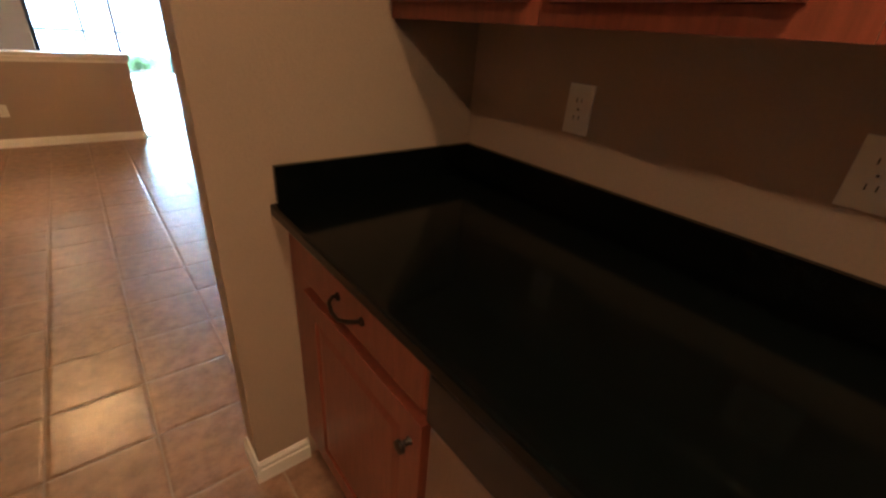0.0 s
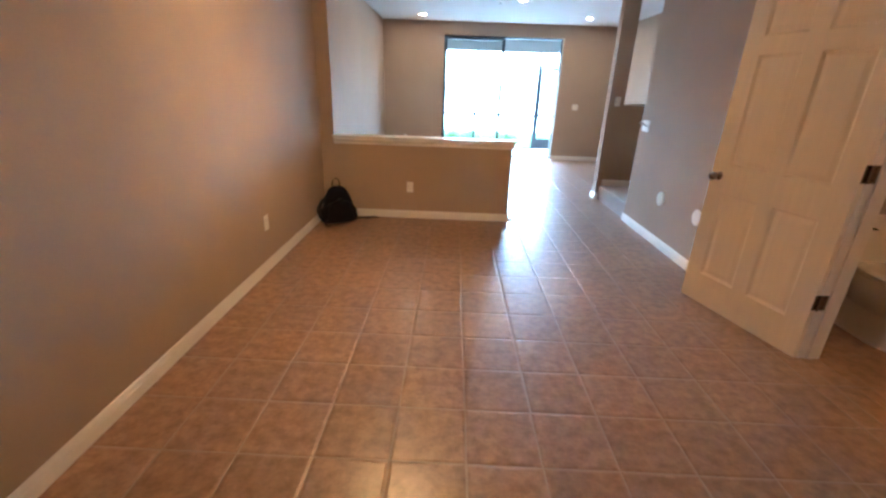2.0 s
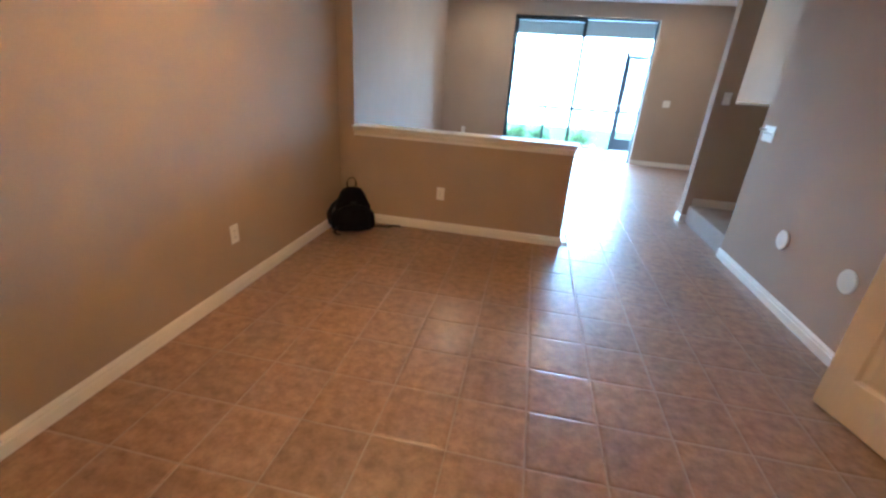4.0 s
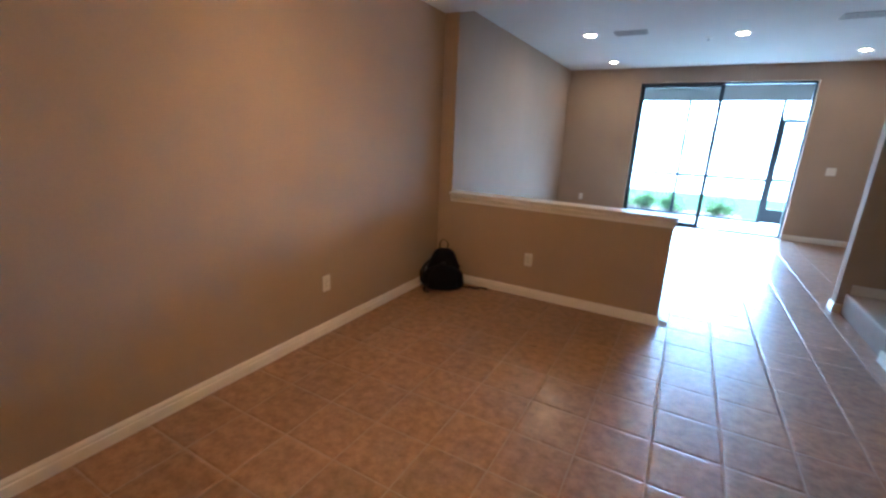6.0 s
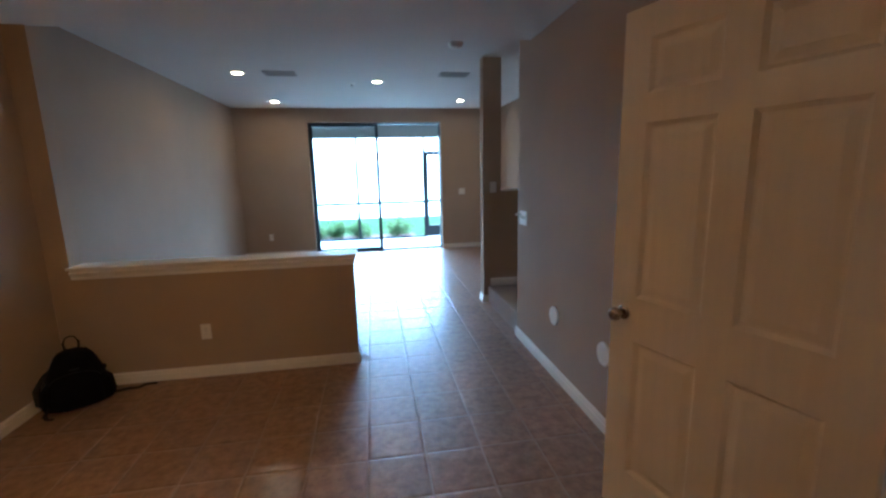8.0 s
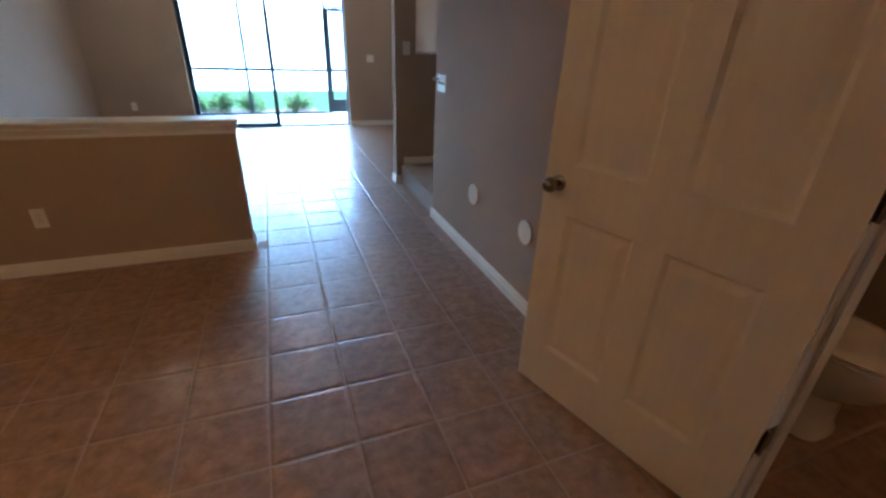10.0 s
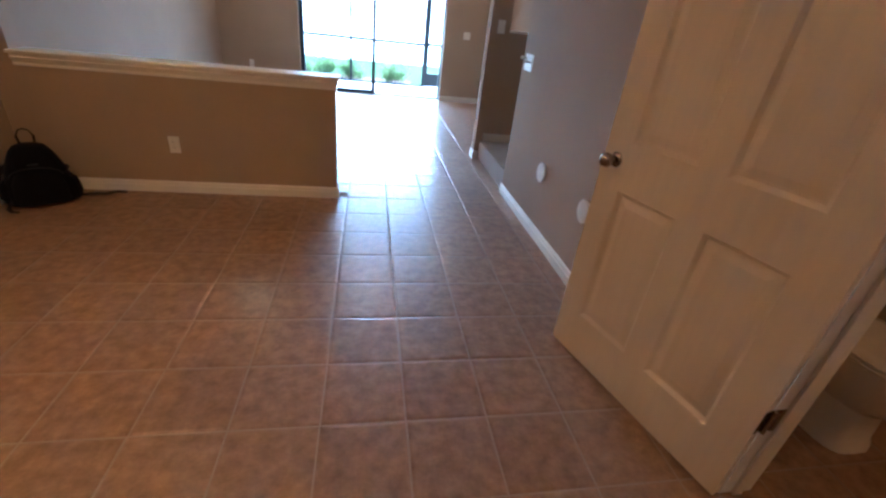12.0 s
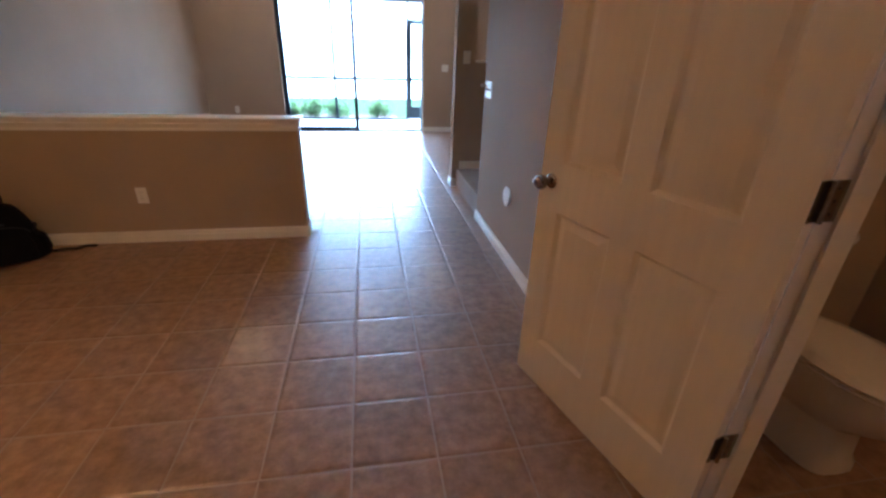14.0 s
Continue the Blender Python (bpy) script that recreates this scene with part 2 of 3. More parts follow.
# ---- plan ----
XL, XR, WT = -1.475, 1.985, 0.12            # dining: left and right wall faces
XL2, XR2 = -1.56, 3.20                      # living room: left and right wall faces
YP, YPB = 5.825, 5.945                      # half wall: front and back face
YS, YSB = 10.70, 10.90                      # wall with the sliding door
ZD, ZL, ZT = 2.44, 2.64, 2.60               # ceilings: dining, living, tray
KX, KY, KYB = 1.05, 0.885, 0.99             # kitchen: counter wall, end wall and its dining side
KE = 0.283                                  # free end of the kitchen wall
DN, DF, DH = 2.455, 3.355, 2.05               # bathroom doorway
BX, BY = 3.37, 4.03                         # bathroom: far walls
SW0, SW1 = 6.09, 7.12                       # stair opening
SL0, SL1, SLH = -0.33, 2.08, 2.40           # sliding door opening
YB = -2.6                                   # kitchen back wall
TX0, TX1, TY0, TY1 = -1.17, 0.29, 2.77, 5.11  # ceiling tray

# walls
structure("wall_left", boxes((XL - WT, XL, YB - WT, YPB, 0, 3.0)), PAINT, "taupe painted long dining room wall", "wall")
structure("wall_living_left", boxes((XL2 - WT, XL2, YPB, YSB, 0, 3.0)), PAINT, "taupe painted living room wall lit by daylight", "wall")
structure("wall_half_end", boxes((XL, -1.335, YP, YPB, 0, ZD)), PAINT, "narrow taupe wall stub beside the half wall", "wall")
structure("wall_half", boxes((-1.335, 0.578, YP, YPB, 0, 0.845)), PAINT, "taupe half wall between dining and living rooms", "half wall")
structure("wall_right", boxes((XR, XR + WT, KYB, DN, 0, 3.0), (XR, XR + WT, DF, SW0, 0, 3.0), (XR, XR + WT, DN, DF, DH, 3.0)), PAINT, "taupe painted wall with the bathroom doorway", "wall")
structure("wall_slider", boxes((XL2 - WT, SL0, YS, YSB, 0, 3.0), (SL1, XR2 + WT, YS, YSB, 0, 3.0), (SL0, SL1, YS, YSB, SLH, 3.0)), PAINT, "taupe end wall around the sliding glass door", "wall")
structure("wall_living_right", boxes((XR2, XR2 + WT, SW0 - WT, YS, 0, 3.0)), PAINT, "taupe living room side wall beyond the stairs", "wall")
structure("wall_stair_side", boxes((XR + WT, XR2, SW0 - WT, SW0, 0, 3.0)), PAINT, "taupe wall beside the stair landing", "wall")
structure("wall_stair_column", boxes((1.95, 2.15, SW1, SW1 + 0.12, 0, ZL)), PAINT, "narrow full-height taupe wall end at the stairs", "wall")
structure("wall_stair_knee", boxes((2.15, XR2, SW1, SW1 + 0.12, 0, 1.255)), PAINT, "taupe knee wall behind the stair landing", "knee wall")
structure("wall_kitchen_end", boxes((KE, XR, KY, KYB, 0, 3.0)), PAINT, "taupe wall end between kitchen and dining room", "wall")
structure("wall_kitchen_counter", boxes((KX, KX + WT, YB, KY, 0, 3.0)), PAINT, "taupe kitchen wall above the counter", "wall")
structure("wall_kitchen_back", boxes((XL, KX + WT, YB - WT, YB, 0, 3.0)), PAINT, "plain taupe kitchen back wall", "wall")
structure("wall_bath_back", boxes((XR + WT, BX + WT, BY, BY + WT, 0, 3.0)), PAINT, "taupe bathroom wall behind the toilet", "wall")
structure("wall_bath_side", boxes((BX, BX + WT, 1.8, BY, 0, 3.0)), PAINT, "taupe bathroom side wall under the stairs", "wall")
structure("wall_bath_front", boxes((XR + WT, BX + WT, 1.68, 1.8, 0, 3.0)), PAINT, "plain taupe bathroom wall", "wall")

# ceilings
structure("ceiling_dining", boxes((XL, TX0, YB, YP + 0.02, ZD, 3.0), (TX1, XR, YB, YP + 0.02, ZD, 3.0), (TX0, TX1, YB, TY0, ZD, 3.0), (TX0, TX1, TY1, YP + 0.02, ZD, 3.0), (TX0, TX1, TY0, TY1, ZT, 3.0)), CEIL, "off-white textured dining ceiling with a recessed tray", "ceiling")
structure("ceiling_living", boxes((XL2, XR2, YP + 0.022, YS, ZL, 3.0)), CEIL, "off-white textured living room ceiling", "ceiling")
bm = bmesh.new()
loft([[(XR + WT, y, z) for y, z in ((BY, 1.60), (2.65, 2.44), (1.8, 2.44), (1.8, 2.9), (BY, 2.9))], [(BX, y, z) for y, z in ((BY, 1.60), (2.65, 2.44), (1.8, 2.44), (1.8, 2.9), (BY, 2.9))]], True, bm)
structure("ceiling_bath", bm, CEIL, "sloped ceiling under the stairs in the bathroom", "ceiling")
# unseen slab, added so that no sun or sky leaks past the ceilings
structure("roof_slab", boxes((-2.2, 4.2, -3.2, 10.9, 3.0, 3.15)), STUCCO, "plain unseen slab above the rooms that keeps daylight out", "roof")


# baseboards: stepped profile along a run, on the room side given by n
def baseboard(name, a, b, n, z=0.0, h=0.084):
    bm = bmesh.new()
    a, b, n = Vector((*a, z)), Vector((*b, z)), Vector((*n, 0))
    prof = [(0, 0), (0.014, 0), (0.014, h * 0.62), (0.0095, h * 0.67), (0.0095, h * 0.73), (0.0125, h * 0.78), (0.0115, h * 0.86), (0.007, h * 0.95), (0.005, h), (0, h)]
    loft([[tuple(p + n * d + Vector((0, 0, e))) for d, e in prof] for p in (a, b)], True, bm)
    return structure(name, bm, TRIM, "white painted baseboard along the floor", "baseboard")


B = 0.014
baseboard("baseboard_left", (XL, YB), (XL, YP), (1, 0))
baseboard("baseboard_half", (XL + B, YP), (0.578, YP), (0, -1))
baseboard("baseboard_half_end", (0.578, YP - B), (0.578, YPB + B), (1, 0))
baseboard("baseboard_half_back", (-1.335, YPB), (0.578, YPB), (0, 1))
baseboard("baseboard_right", (XR, DF + 0.075), (XR, SW0), (-1, 0))
baseboard("baseboard_right_near", (XR, KYB + B), (XR, DN - 0.06), (-1, 0))
baseboard("baseboard_right_end", (XR - B, SW0), (XR + 0.01, SW0), (0, 1))
baseboard("baseboard_slider_left", (XL2, YS), (SL0 - 0.002, YS), (0, -1))
baseboard("baseboard_slider_right", (SL1 + 0.002, YS), (XR2, YS), (0, -1))
baseboard("baseboard_living_left", (XL2, YPB), (XL2, YS), (1, 0))
baseboard("baseboard_living_right", (XR2, SW1 + 0.12), (XR2, YS), (-1, 0))
baseboard("baseboard_column", (1.95, SW1 - B), (1.95, SW1 + 0.134), (-1, 0))
baseboard("baseboard_column_front", (1.95, SW1), (2.0, SW1), (0, -1))
baseboard("baseboard_knee_back", (1.95, SW1 + 0.12), (XR2, SW1 + 0.12), (0, 1))
baseboard("baseboard_landing", (2.03, SW1), (XR2, SW1), (0, -1), 0.19)
baseboard("baseboard_landing_side", (XR2, SW0), (XR2, SW1), (-1, 0), 0.19)
baseboard("baseboard_kitchen_end", (KE, KY - B), (KE, KYB + B), (-1, 0))
baseboard("baseboard_kitchen_end_front", (KE, KY), (0.445, KY), (0, -1))
baseboard("baseboard_kitchen_end_back", (KE, KYB), (XR, KYB), (0, 1))
baseboard("baseboard_bath_back", (XR + WT, BY), (BX, BY), (0, -1))
baseboard("baseboard_bath_side", (BX, 1.8), (BX, BY), (-1, 0))

# half wall cap with its moulding, and the knee wall's cap
bm = boxes((-1.345, 0.608, YP - 0.035, YPB + 0.035, 0.868, 0.886), bevel=0.005)
structure("trim_half_wall_cap", bm, TRIM, "white painted wooden cap on the half wall", "trim")
bm = bmesh.new()
prof = [(0.0, 0.798), (0.007, 0.798), (0.008, 0.810), (0.005, 0.813), (0.010, 0.826), (0.020, 0.840), (0.023, 0.847), (0.015, 0.851), (0.015, 0.868), (0.0, 0.868)]
loft([[(-1.335, YP - d, z) for d, z in prof], [(0.578, YP - d, z) for d, z in prof]], True, bm)
loft([[(0.578 + d, YP, z) for d, z in prof], [(0.578 + d, YPB, z) for d, z in prof]], True, bm)
structure("trim_half_wall_moulding", bm, TRIM, "white moulding under the half wall cap", "trim")
structure("trim_knee_cap", boxes((2.152, XR2, SW1 - 0.012, SW1 + 0.132, 1.256, 1.276), bevel=0.004), TRIM, "white cap on the stair knee wall", "trim")

# door casing and jamb of the bathroom
bm = boxes((XR - 0.016, XR - 0.001, DN - 0.058, DN - 0.001, 0, DH + 0.058), (XR - 0.005, XR - 0.001, DF + 0.012, DF + 0.07, 0, DH + 0.058), (XR - 0.016, XR - 0.001, DN - 0.001, DF + 0.012, DH, DH + 0.058), bevel=0.004)
structure("trim_bath_casing", bm, TRIM, "white painted door casing", "trim")
bm = boxes((XR - 0.002, XR + WT + 0.002, DN - 0.0005, DN + 0.018, 0, DH), (XR - 0.002, XR + WT + 0.002, DF - 0.018, DF + 0.0005, 0, DH), (XR - 0.002, XR + WT + 0.002, DN + 0.018, DF - 0.018, DH - 0.018, DH))
structure("trim_bath_jamb", bm, TRIM, "white painted door jamb", "trim")
bm = boxes((XR + 0.042, XR + 0.078, DN + 0.018, DN + 0.029, 0, DH - 0.018), (XR + 0.042, XR + 0.078, DF - 0.029, DF - 0.018, 0, DH - 0.018), bevel=0.002)
structure("trim_bath_door_stop", bm, TRIM, "white door stop strips in the jamb", "trim")

# stair landing
bm = boxes((2.0, XR2, SW0, SW1, 0, 0.19), bevel=0.012)
structure("stair_landing", bm, CARPET, "beige carpeted stair landing one step above the floor", "stair")


# ---- bathroom door ----
door = thing("panel_door", "cream six-panel interior door standing wide open", "door", pose(1.979, 3.338, 0.008, 0, 0, math.degrees(math.atan2(0.817, -0.236))))
DW, DT = 0.850, 0.035
st, mid = 0.115, 0.10
c0, c1 = (DW - mid) / 2, (DW + mid) / 2
pan = [(st, c0, 0.21, 0.79), (c1, DW - st, 0.21, 0.79), (st, c0, 0.97, 1.63), (c1, DW - st, 0.97, 1.63), (st, c0, 1.73, 1.92), (c1, DW - st, 1.73, 1.92)]
slab = part("slab", panelled(DW, 2.03, DT, pan, 0.020, 0.013, 0.006), DOORPAINT, door)


def door_knob(y, s):
    bm = lathe([(0, 0), (0.029, 0), (0.029, 0.003), (0.024, 0.008), (0.012, 0.011), (0.011, 0.026), (0.017, 0.031), (0.025, 0.039), (0.0275, 0.049), (0.025, 0.060), (0.017, 0.068), (0, 0.071)], 24, (DW - 0.062, y, 0.897), pose(0, 0, 0, -90 * s, 0, 0))
    return part("door_knob", bm, NICKEL, slab, "satin nickel round door knob", True)


door_knob(DT, 1)
door_knob(0, -1)
part("latch_plate", boxes((DW - 0.0005, DW + 0.0015, 0.006, 0.029, 0.857, 0.913)), NICKEL, slab)
for z in (0.357, 1.065, 1.80):
    h = thing("door_hinge", "satin nickel butt hinge on the door jamb", "hinge", pose(0, 0, 0), "door hinges")
    part("leaf", boxes((XR - 0.008, XR + 0.040, DF - 0.0205, DF - 0.0182, z - 0.045, z + 0.045)), NICKEL, h)
    bm = boxes((-0.0024, -0.0002, 0.001, 0.034, z - 0.053, z + 0.037))
    bmesh.ops.transform(bm, matrix=door.matrix_basis, verts=bm.verts)
    part("leaf", bm, NICKEL, h)
    part("knuckle", lathe([(0, -0.046), (0.0065, -0.046), (0.0065, 0.046), (0, 0.046)], 12, (XR - 0.006, DF - 0.026, z)), NICKEL, h, smooth=True)
    for k in (-0.028, 0, 0.028):
        part("screw", lathe([(0, 0), (0.004, 0), (0.003, 0.0012), (0, 0.0012)], 8, (XR + 0.02, DF - 0.0206, z + k), pose(0, 0, 0, 90, 0, 0)), IRON, h)


# ---- sliding door and lanai ----
sl = thing("sliding_glass_door", "dark bronze sliding glass door slid half open", "sliding door")
Y0 = 10.78
part("frame_jamb", boxes((SL0 + 0.001, SL0 + 0.022, Y0, YSB, 0, SLH - 0.001)), BRONZE, sl)
part("frame_jamb", boxes((SL1 - 0.022, SL1 - 0.001, Y0 + 0.03, YSB, 0, SLH - 0.001)), BRONZE, sl)
part("frame_head", boxes((SL0 + 0.022, SL1 - 0.022, Y0, YSB, SLH - 0.03, SLH - 0.001)), BRONZE, sl)
part("track", boxes((SL0 + 0.022, SL1 - 0.022, Y0, YSB, 0.0, 0.008), (SL0 + 0.022, SL1 - 0.022, Y0 + 0.035, Y0 + 0.041, 0.008, 0.016), (SL0 + 0.022, SL1 - 0.022, Y0 + 0.085, Y0 + 0.091, 0.008, 0.016)), BRONZE, sl)
for k, (x0, x1, y) in enumerate(((SL0 + 0.023, 0.915, Y0 + 0.022), (SL0 + 0.024, 0.918, Y0 + 0.072))):
    p = part("door_panel", boxes((x0, x0 + 0.042, y, y + 0.035, 0.017, SLH - 0.032), (x1 - 0.058, x1, y, y + 0.035, 0.017, SLH - 0.032), (x0 + 0.042, x1 - 0.058, y, y + 0.035, 0.017, 0.066), (x0 + 0.042, x1 - 0.058, y, y + 0.035, SLH - 0.070, SLH - 0.032)), BRONZE, sl)
    g = part("pane", boxes((x0 + 0.038, x1 - 0.053, y + 0.014, y + 0.020, 0.062, SLH - 0.066)), GLASS, p)
    g.visible_shadow = False
    if k == 0:
        part("pull_handle", tube([(x1 - 0.028, y - 0.001, 0.90), (x1 - 0.028, y - 0.03, 0.92), (x1 - 0.028, y - 0.03, 1.08), (x1 - 0.028, y - 0.001, 1.10)], 0.008), BRONZE, p, smooth=True)

LY = 12.40
structure("lanai_floor", boxes((XL2 - 1.0, 4.2, YSB, LY + 0.12, -0.14, -0.02)), CONCRETE, "pale concrete lanai slab", "patio floor")
structure("lanai_ceiling", boxes((XL2 - 1.0, 4.2, YSB, LY + 0.3, 2.62, 2.8)), STUCCO, "grey textured lanai ceiling", "ceiling")
structure("lanai_beam", boxes((XL2 - 1.0, 4.2, LY - 0.1, LY + 0.15, 2.25, 2.62)), STUCCO, "grey stucco beam over the screen", "beam")
structure("lanai_wall_left", boxes((XL2 - 1.0, XL2 - 0.85, YSB, LY - 0.1, -0.02, 2.62)), STUCCO, "pale stucco lanai side wall", "wall")
structure("lanai_wall_right", boxes((4.05, 4.2, YSB, LY - 0.1, -0.02, 2.62)), STUCCO, "pale stucco lanai side wall", "wall")
structure("wall_outer", boxes((XL2 - 1.0, XL2 - WT, YS, YSB - 0.002, -0.02, 3.0), (XR2 + WT, 4.2, YS, YSB - 0.002, -0.02, 3.0)), STUCCO, "pale stucco outer wall", "wall")

screen = thing("screen_enclosure", "dark bronze aluminium screen frame around the lanai", "screen frame")
for x in (XL2 - 0.82, -1.03, 0.42, 1.93, 2.86, 4.0):
    part("post", boxes((x - 0.005, x + 0.048, LY - 0.025, LY + 0.025, -0.02, 2.25), bevel=0.003), BRONZE, screen)
for x0, x1 in ((XL2 - 0.78, -1.03), (-0.99, 0.42), (0.46, 1.93), (2.90, 4.0)):
    part("chair_rail", boxes((x0, x1, LY - 0.025, LY + 0.025, 0.780, 0.838)), BRONZE, screen)
    part("bottom_rail", boxes((x0, x1, LY - 0.018, LY + 0.018, -0.02, 0.02)), BRONZE, screen)
part("door_header", boxes((1.97, 2.86, LY - 0.018, LY + 0.018, 1.93, 1.965)), BRONZE, screen)
sd = thing("screen_door", "dark bronze screen door with a solid kick plate", "screen door")
part("stile", boxes((1.975, 2.04, LY - 0.015, LY + 0.015, 0.0, 1.925)), BRONZE, sd)
part("stile", boxes((2.79, 2.855, LY - 0.015, LY + 0.015, 0.0, 1.925)), BRONZE, sd)
part("top_rail", boxes((2.04, 2.79, LY - 0.015, LY + 0.015, 1.86, 1.925)), BRONZE, sd)
part("mid_rail", boxes((2.04, 2.79, LY - 0.015, LY + 0.015, 0.79, 0.85)), BRONZE, sd)
part("kick_plate", boxes((2.04, 2.79, LY - 0.012, LY + 0.012, 0.0, 0.26)), BRONZE, sd)
part("door_pull", tube([(2.01, LY - 0.016, 0.95), (2.01, LY - 0.05, 0.97), (2.01, LY - 0.05, 1.07), (2.01, LY - 0.016, 1.09)], 0.006), BRONZE, sd, smooth=True)

# grounds
structure("ground", boxes((-300, 300, -300, LY + 0.12, -0.30, -0.15), (-300, 300, LY + 0.12, 17.6, -0.30, -0.06)), GRASS, "bright green mown lawn behind the house", "lawn")
structure("water", boxes((-300, 300, 17.6, 900, -0.30, -0.20)), WATER, "pale pond beyond the lawn", "pond")
structure("mulch_bed", boxes((XL2 - 1.0, 1.75, LY + 0.13, 13.25, -0.058, -0.03)), MULCH, "dark mulch strip along the screen", "plant bed")


def shrub(x, y, h, w, seed):
    """A loose clump of thin arching stems with narrow leaves, open towards its edges."""
    rnd = random.Random(seed)
    s = thing("shrub", "small green shrub growing beside the screen", "shrub", pose(x, y, -0.035), "shrubs along the lanai")
    stems, leaves = bmesh.new(), bmesh.new()
    for k in range(36):
        a, lean = rnd.uniform(0, 6.283), rnd.uniform(0.02, 1.0) ** 0.75
        reach = w * 0.5 * lean * rnd.uniform(0.8, 1.15)
        top = Vector((math.cos(a) * reach, math.sin(a) * reach * 0.7, h * rnd.uniform(0.35, 1.15) * (1.06 - 0.42 * lean)))
        foot = Vector((rnd.gauss(0, w * 0.14), rnd.gauss(0, w * 0.08), 0))
        stalk = lambda f: foot * (1 - f) + Vector((top.x * f, top.y * f, top.z * (1.55 * f - 0.55 * f * f)))
        tube([tuple(stalk(f)) for f in (0, 0.35, 0.7, 1)], 0.003, 5, 1.0, stems)
        for q in range(rnd.randint(10, 24)):
            p = stalk(rnd.uniform(0.2, 1.04)) + Vector([rnd.gauss(0, 0.042) for _ in range(3)])
            p.z = max(p.z, 0.01)
            ln, wd = rnd.uniform(0.045, 0.10), rnd.uniform(0.011, 0.020)
            m = Matrix.Translation(p) @ Euler((rnd.uniform(-1.2, 1.2), rnd.uniform(-1.2, 1.2), rnd.uniform(0, 6.283))).to_matrix().to_4x4()
            v = [leaves.verts.new(m @ Vector(c)) for c in ((0, 0, 0), (ln * 0.4, wd, 0.004), (ln, 0, 0.012), (ln * 0.4, -wd, 0.004), (ln * 0.4, 0, -0.004))]
            for t in ((0, 4, 1), (1, 4, 2), (0, 3, 4), (4, 3, 2)):
                leaves.faces.new([v[i] for i in t])
    part("stems", stems, STEM, s)
    part("leaves", leaves, LEAF, s)
    return s


for i, (x, y, h, w) in enumerate(((-1.05, 12.9, 0.34, 0.60), (-0.55, 12.95, 0.36, 0.70), (-0.14, 12.85, 0.42, 0.62), (0.42, 12.9, 0.46, 0.66), (1.32, 12.85, 0.54, 0.74))):
    shrub(x, y, h, w, 10 + i)


# ---- lamps ----
def chandelier(x, y, zb):
    c = thing("chandelier", "five-arm antique brass chandelier with lit frosted glass shades", "chandelier", pose(x, y, zb))
    part("body", lathe([(0, -0.02), (0.010, -0.015), (0.016, 0.0), (0.030, 0.012), (0.020, 0.03), (0.023, 0.06), (0.034, 0.10), (0.047, 0.15), (0.056, 0.19), (0.055, 0.212), (0.044, 0.234), (0.022, 0.247), (0, 0.250)], 24), TRIM_IVORY, c, "ivory turned ceramic column", True)
    part("finial", lathe([(0, -0.045), (0.012, -0.038), (0.016, -0.026), (0.008, -0.016), (0.02, -0.008), (0.026, 0.004), (0, 0.004)], 20), BRASSY, c, smooth=True)
    part("top_loop", tube([(0.018 * math.cos(a), 0, 0.267 + 0.022 * math.sin(a)) for a in [i * math.pi / 8 for i in range(17)]], 0.004, 8), BRASSY, c, smooth=True)
    part("canopy", lathe([(0.06, ZT - zb), (0.058, ZT - zb - 0.012), (0.03, ZT - zb - 0.03), (0.008, ZT - zb - 0.04), (0, ZT - zb - 0.04)], 24), BRASSY, c, smooth=True)
    z = 0.290
    k = 0
    while z < ZT - zb - 0.045:
        pts = []
        for i in range(13):
            a = i * math.pi / 6
            u, w = 0.009 * math.cos(a), 0.017 * math.sin(a)
            pts.append((u, 0, z + 0.008 + w) if k % 2 else (0, u, z + 0.008 + w))
        part("chain_link", tube(pts, 0.0025, 6), BRASSY, c, smooth=True)
        z, k = z + 0.026, k + 1
    part("cord", tube([(0.012, 0.01, 0.25), (0.035, 0.012, 0.31), (0.012, 0.01, 0.37), (0.004, 0.004, ZT - zb - 0.04)], 0.003, 6), BRASSY, c, smooth=True)
    for k in range(5):
        a = math.radians(123 + 72 * k)
        d = Vector((math.cos(a), math.sin(a), 0))
        pts = [d * r + Vector((0, 0, h)) for r, h in ((0.016, 0.004), (0.036, 0.022), (0.060, 0.062), (0.080, 0.104), (0.100, 0.136), (0.126, 0.152), (0.152, 0.150), (0.176, 0.134), (0.191, 0.108), (0.196, 0.085), (0.196, 0.075))]
        part("arm", tube([tuple(p) for p in pts], 0.0055, 8), BRASSY, c, "brass S-curved arm", True)
        e = d * 0.196
        part("socket", lathe([(0, 0.098), (0.013, 0.098), (0.024, 0.084), (0.028, 0.068), (0.028, 0.060), (0, 0.060)], 18, e), BRASSY, c, smooth=True)
        part("shade", lathe([(0.026, 0.064), (0.036, 0.058), (0.043, 0.040), (0.047, 0.015), (0.050, -0.008), (0.057, -0.028), (0.067, -0.040), (0.064, -0.041), (0.053, -0.027), (0.046, -0.008), (0.043, 0.015), (0.039, 0.038), (0.032, 0.053), (0.0, 0.057)], 28, e), SHADE, c, "lit frosted white bell shade", True)
        part("bulb", lathe([(0, 0.054), (0.012, 0.052), (0.013, 0.035), (0.023, 0.012), (0.024, -0.002), (0.017, -0.016), (0, -0.022)], 16, e), BULB, c, "lit bulb inside the shade", True)
    return c


TRIM_IVORY = mat("ivory_ceramic", (0.70, 0.66, 0.60), 0.4, grain=0.04, grain_scale=40)
chandelier(-0.44, 3.94, 2.072)


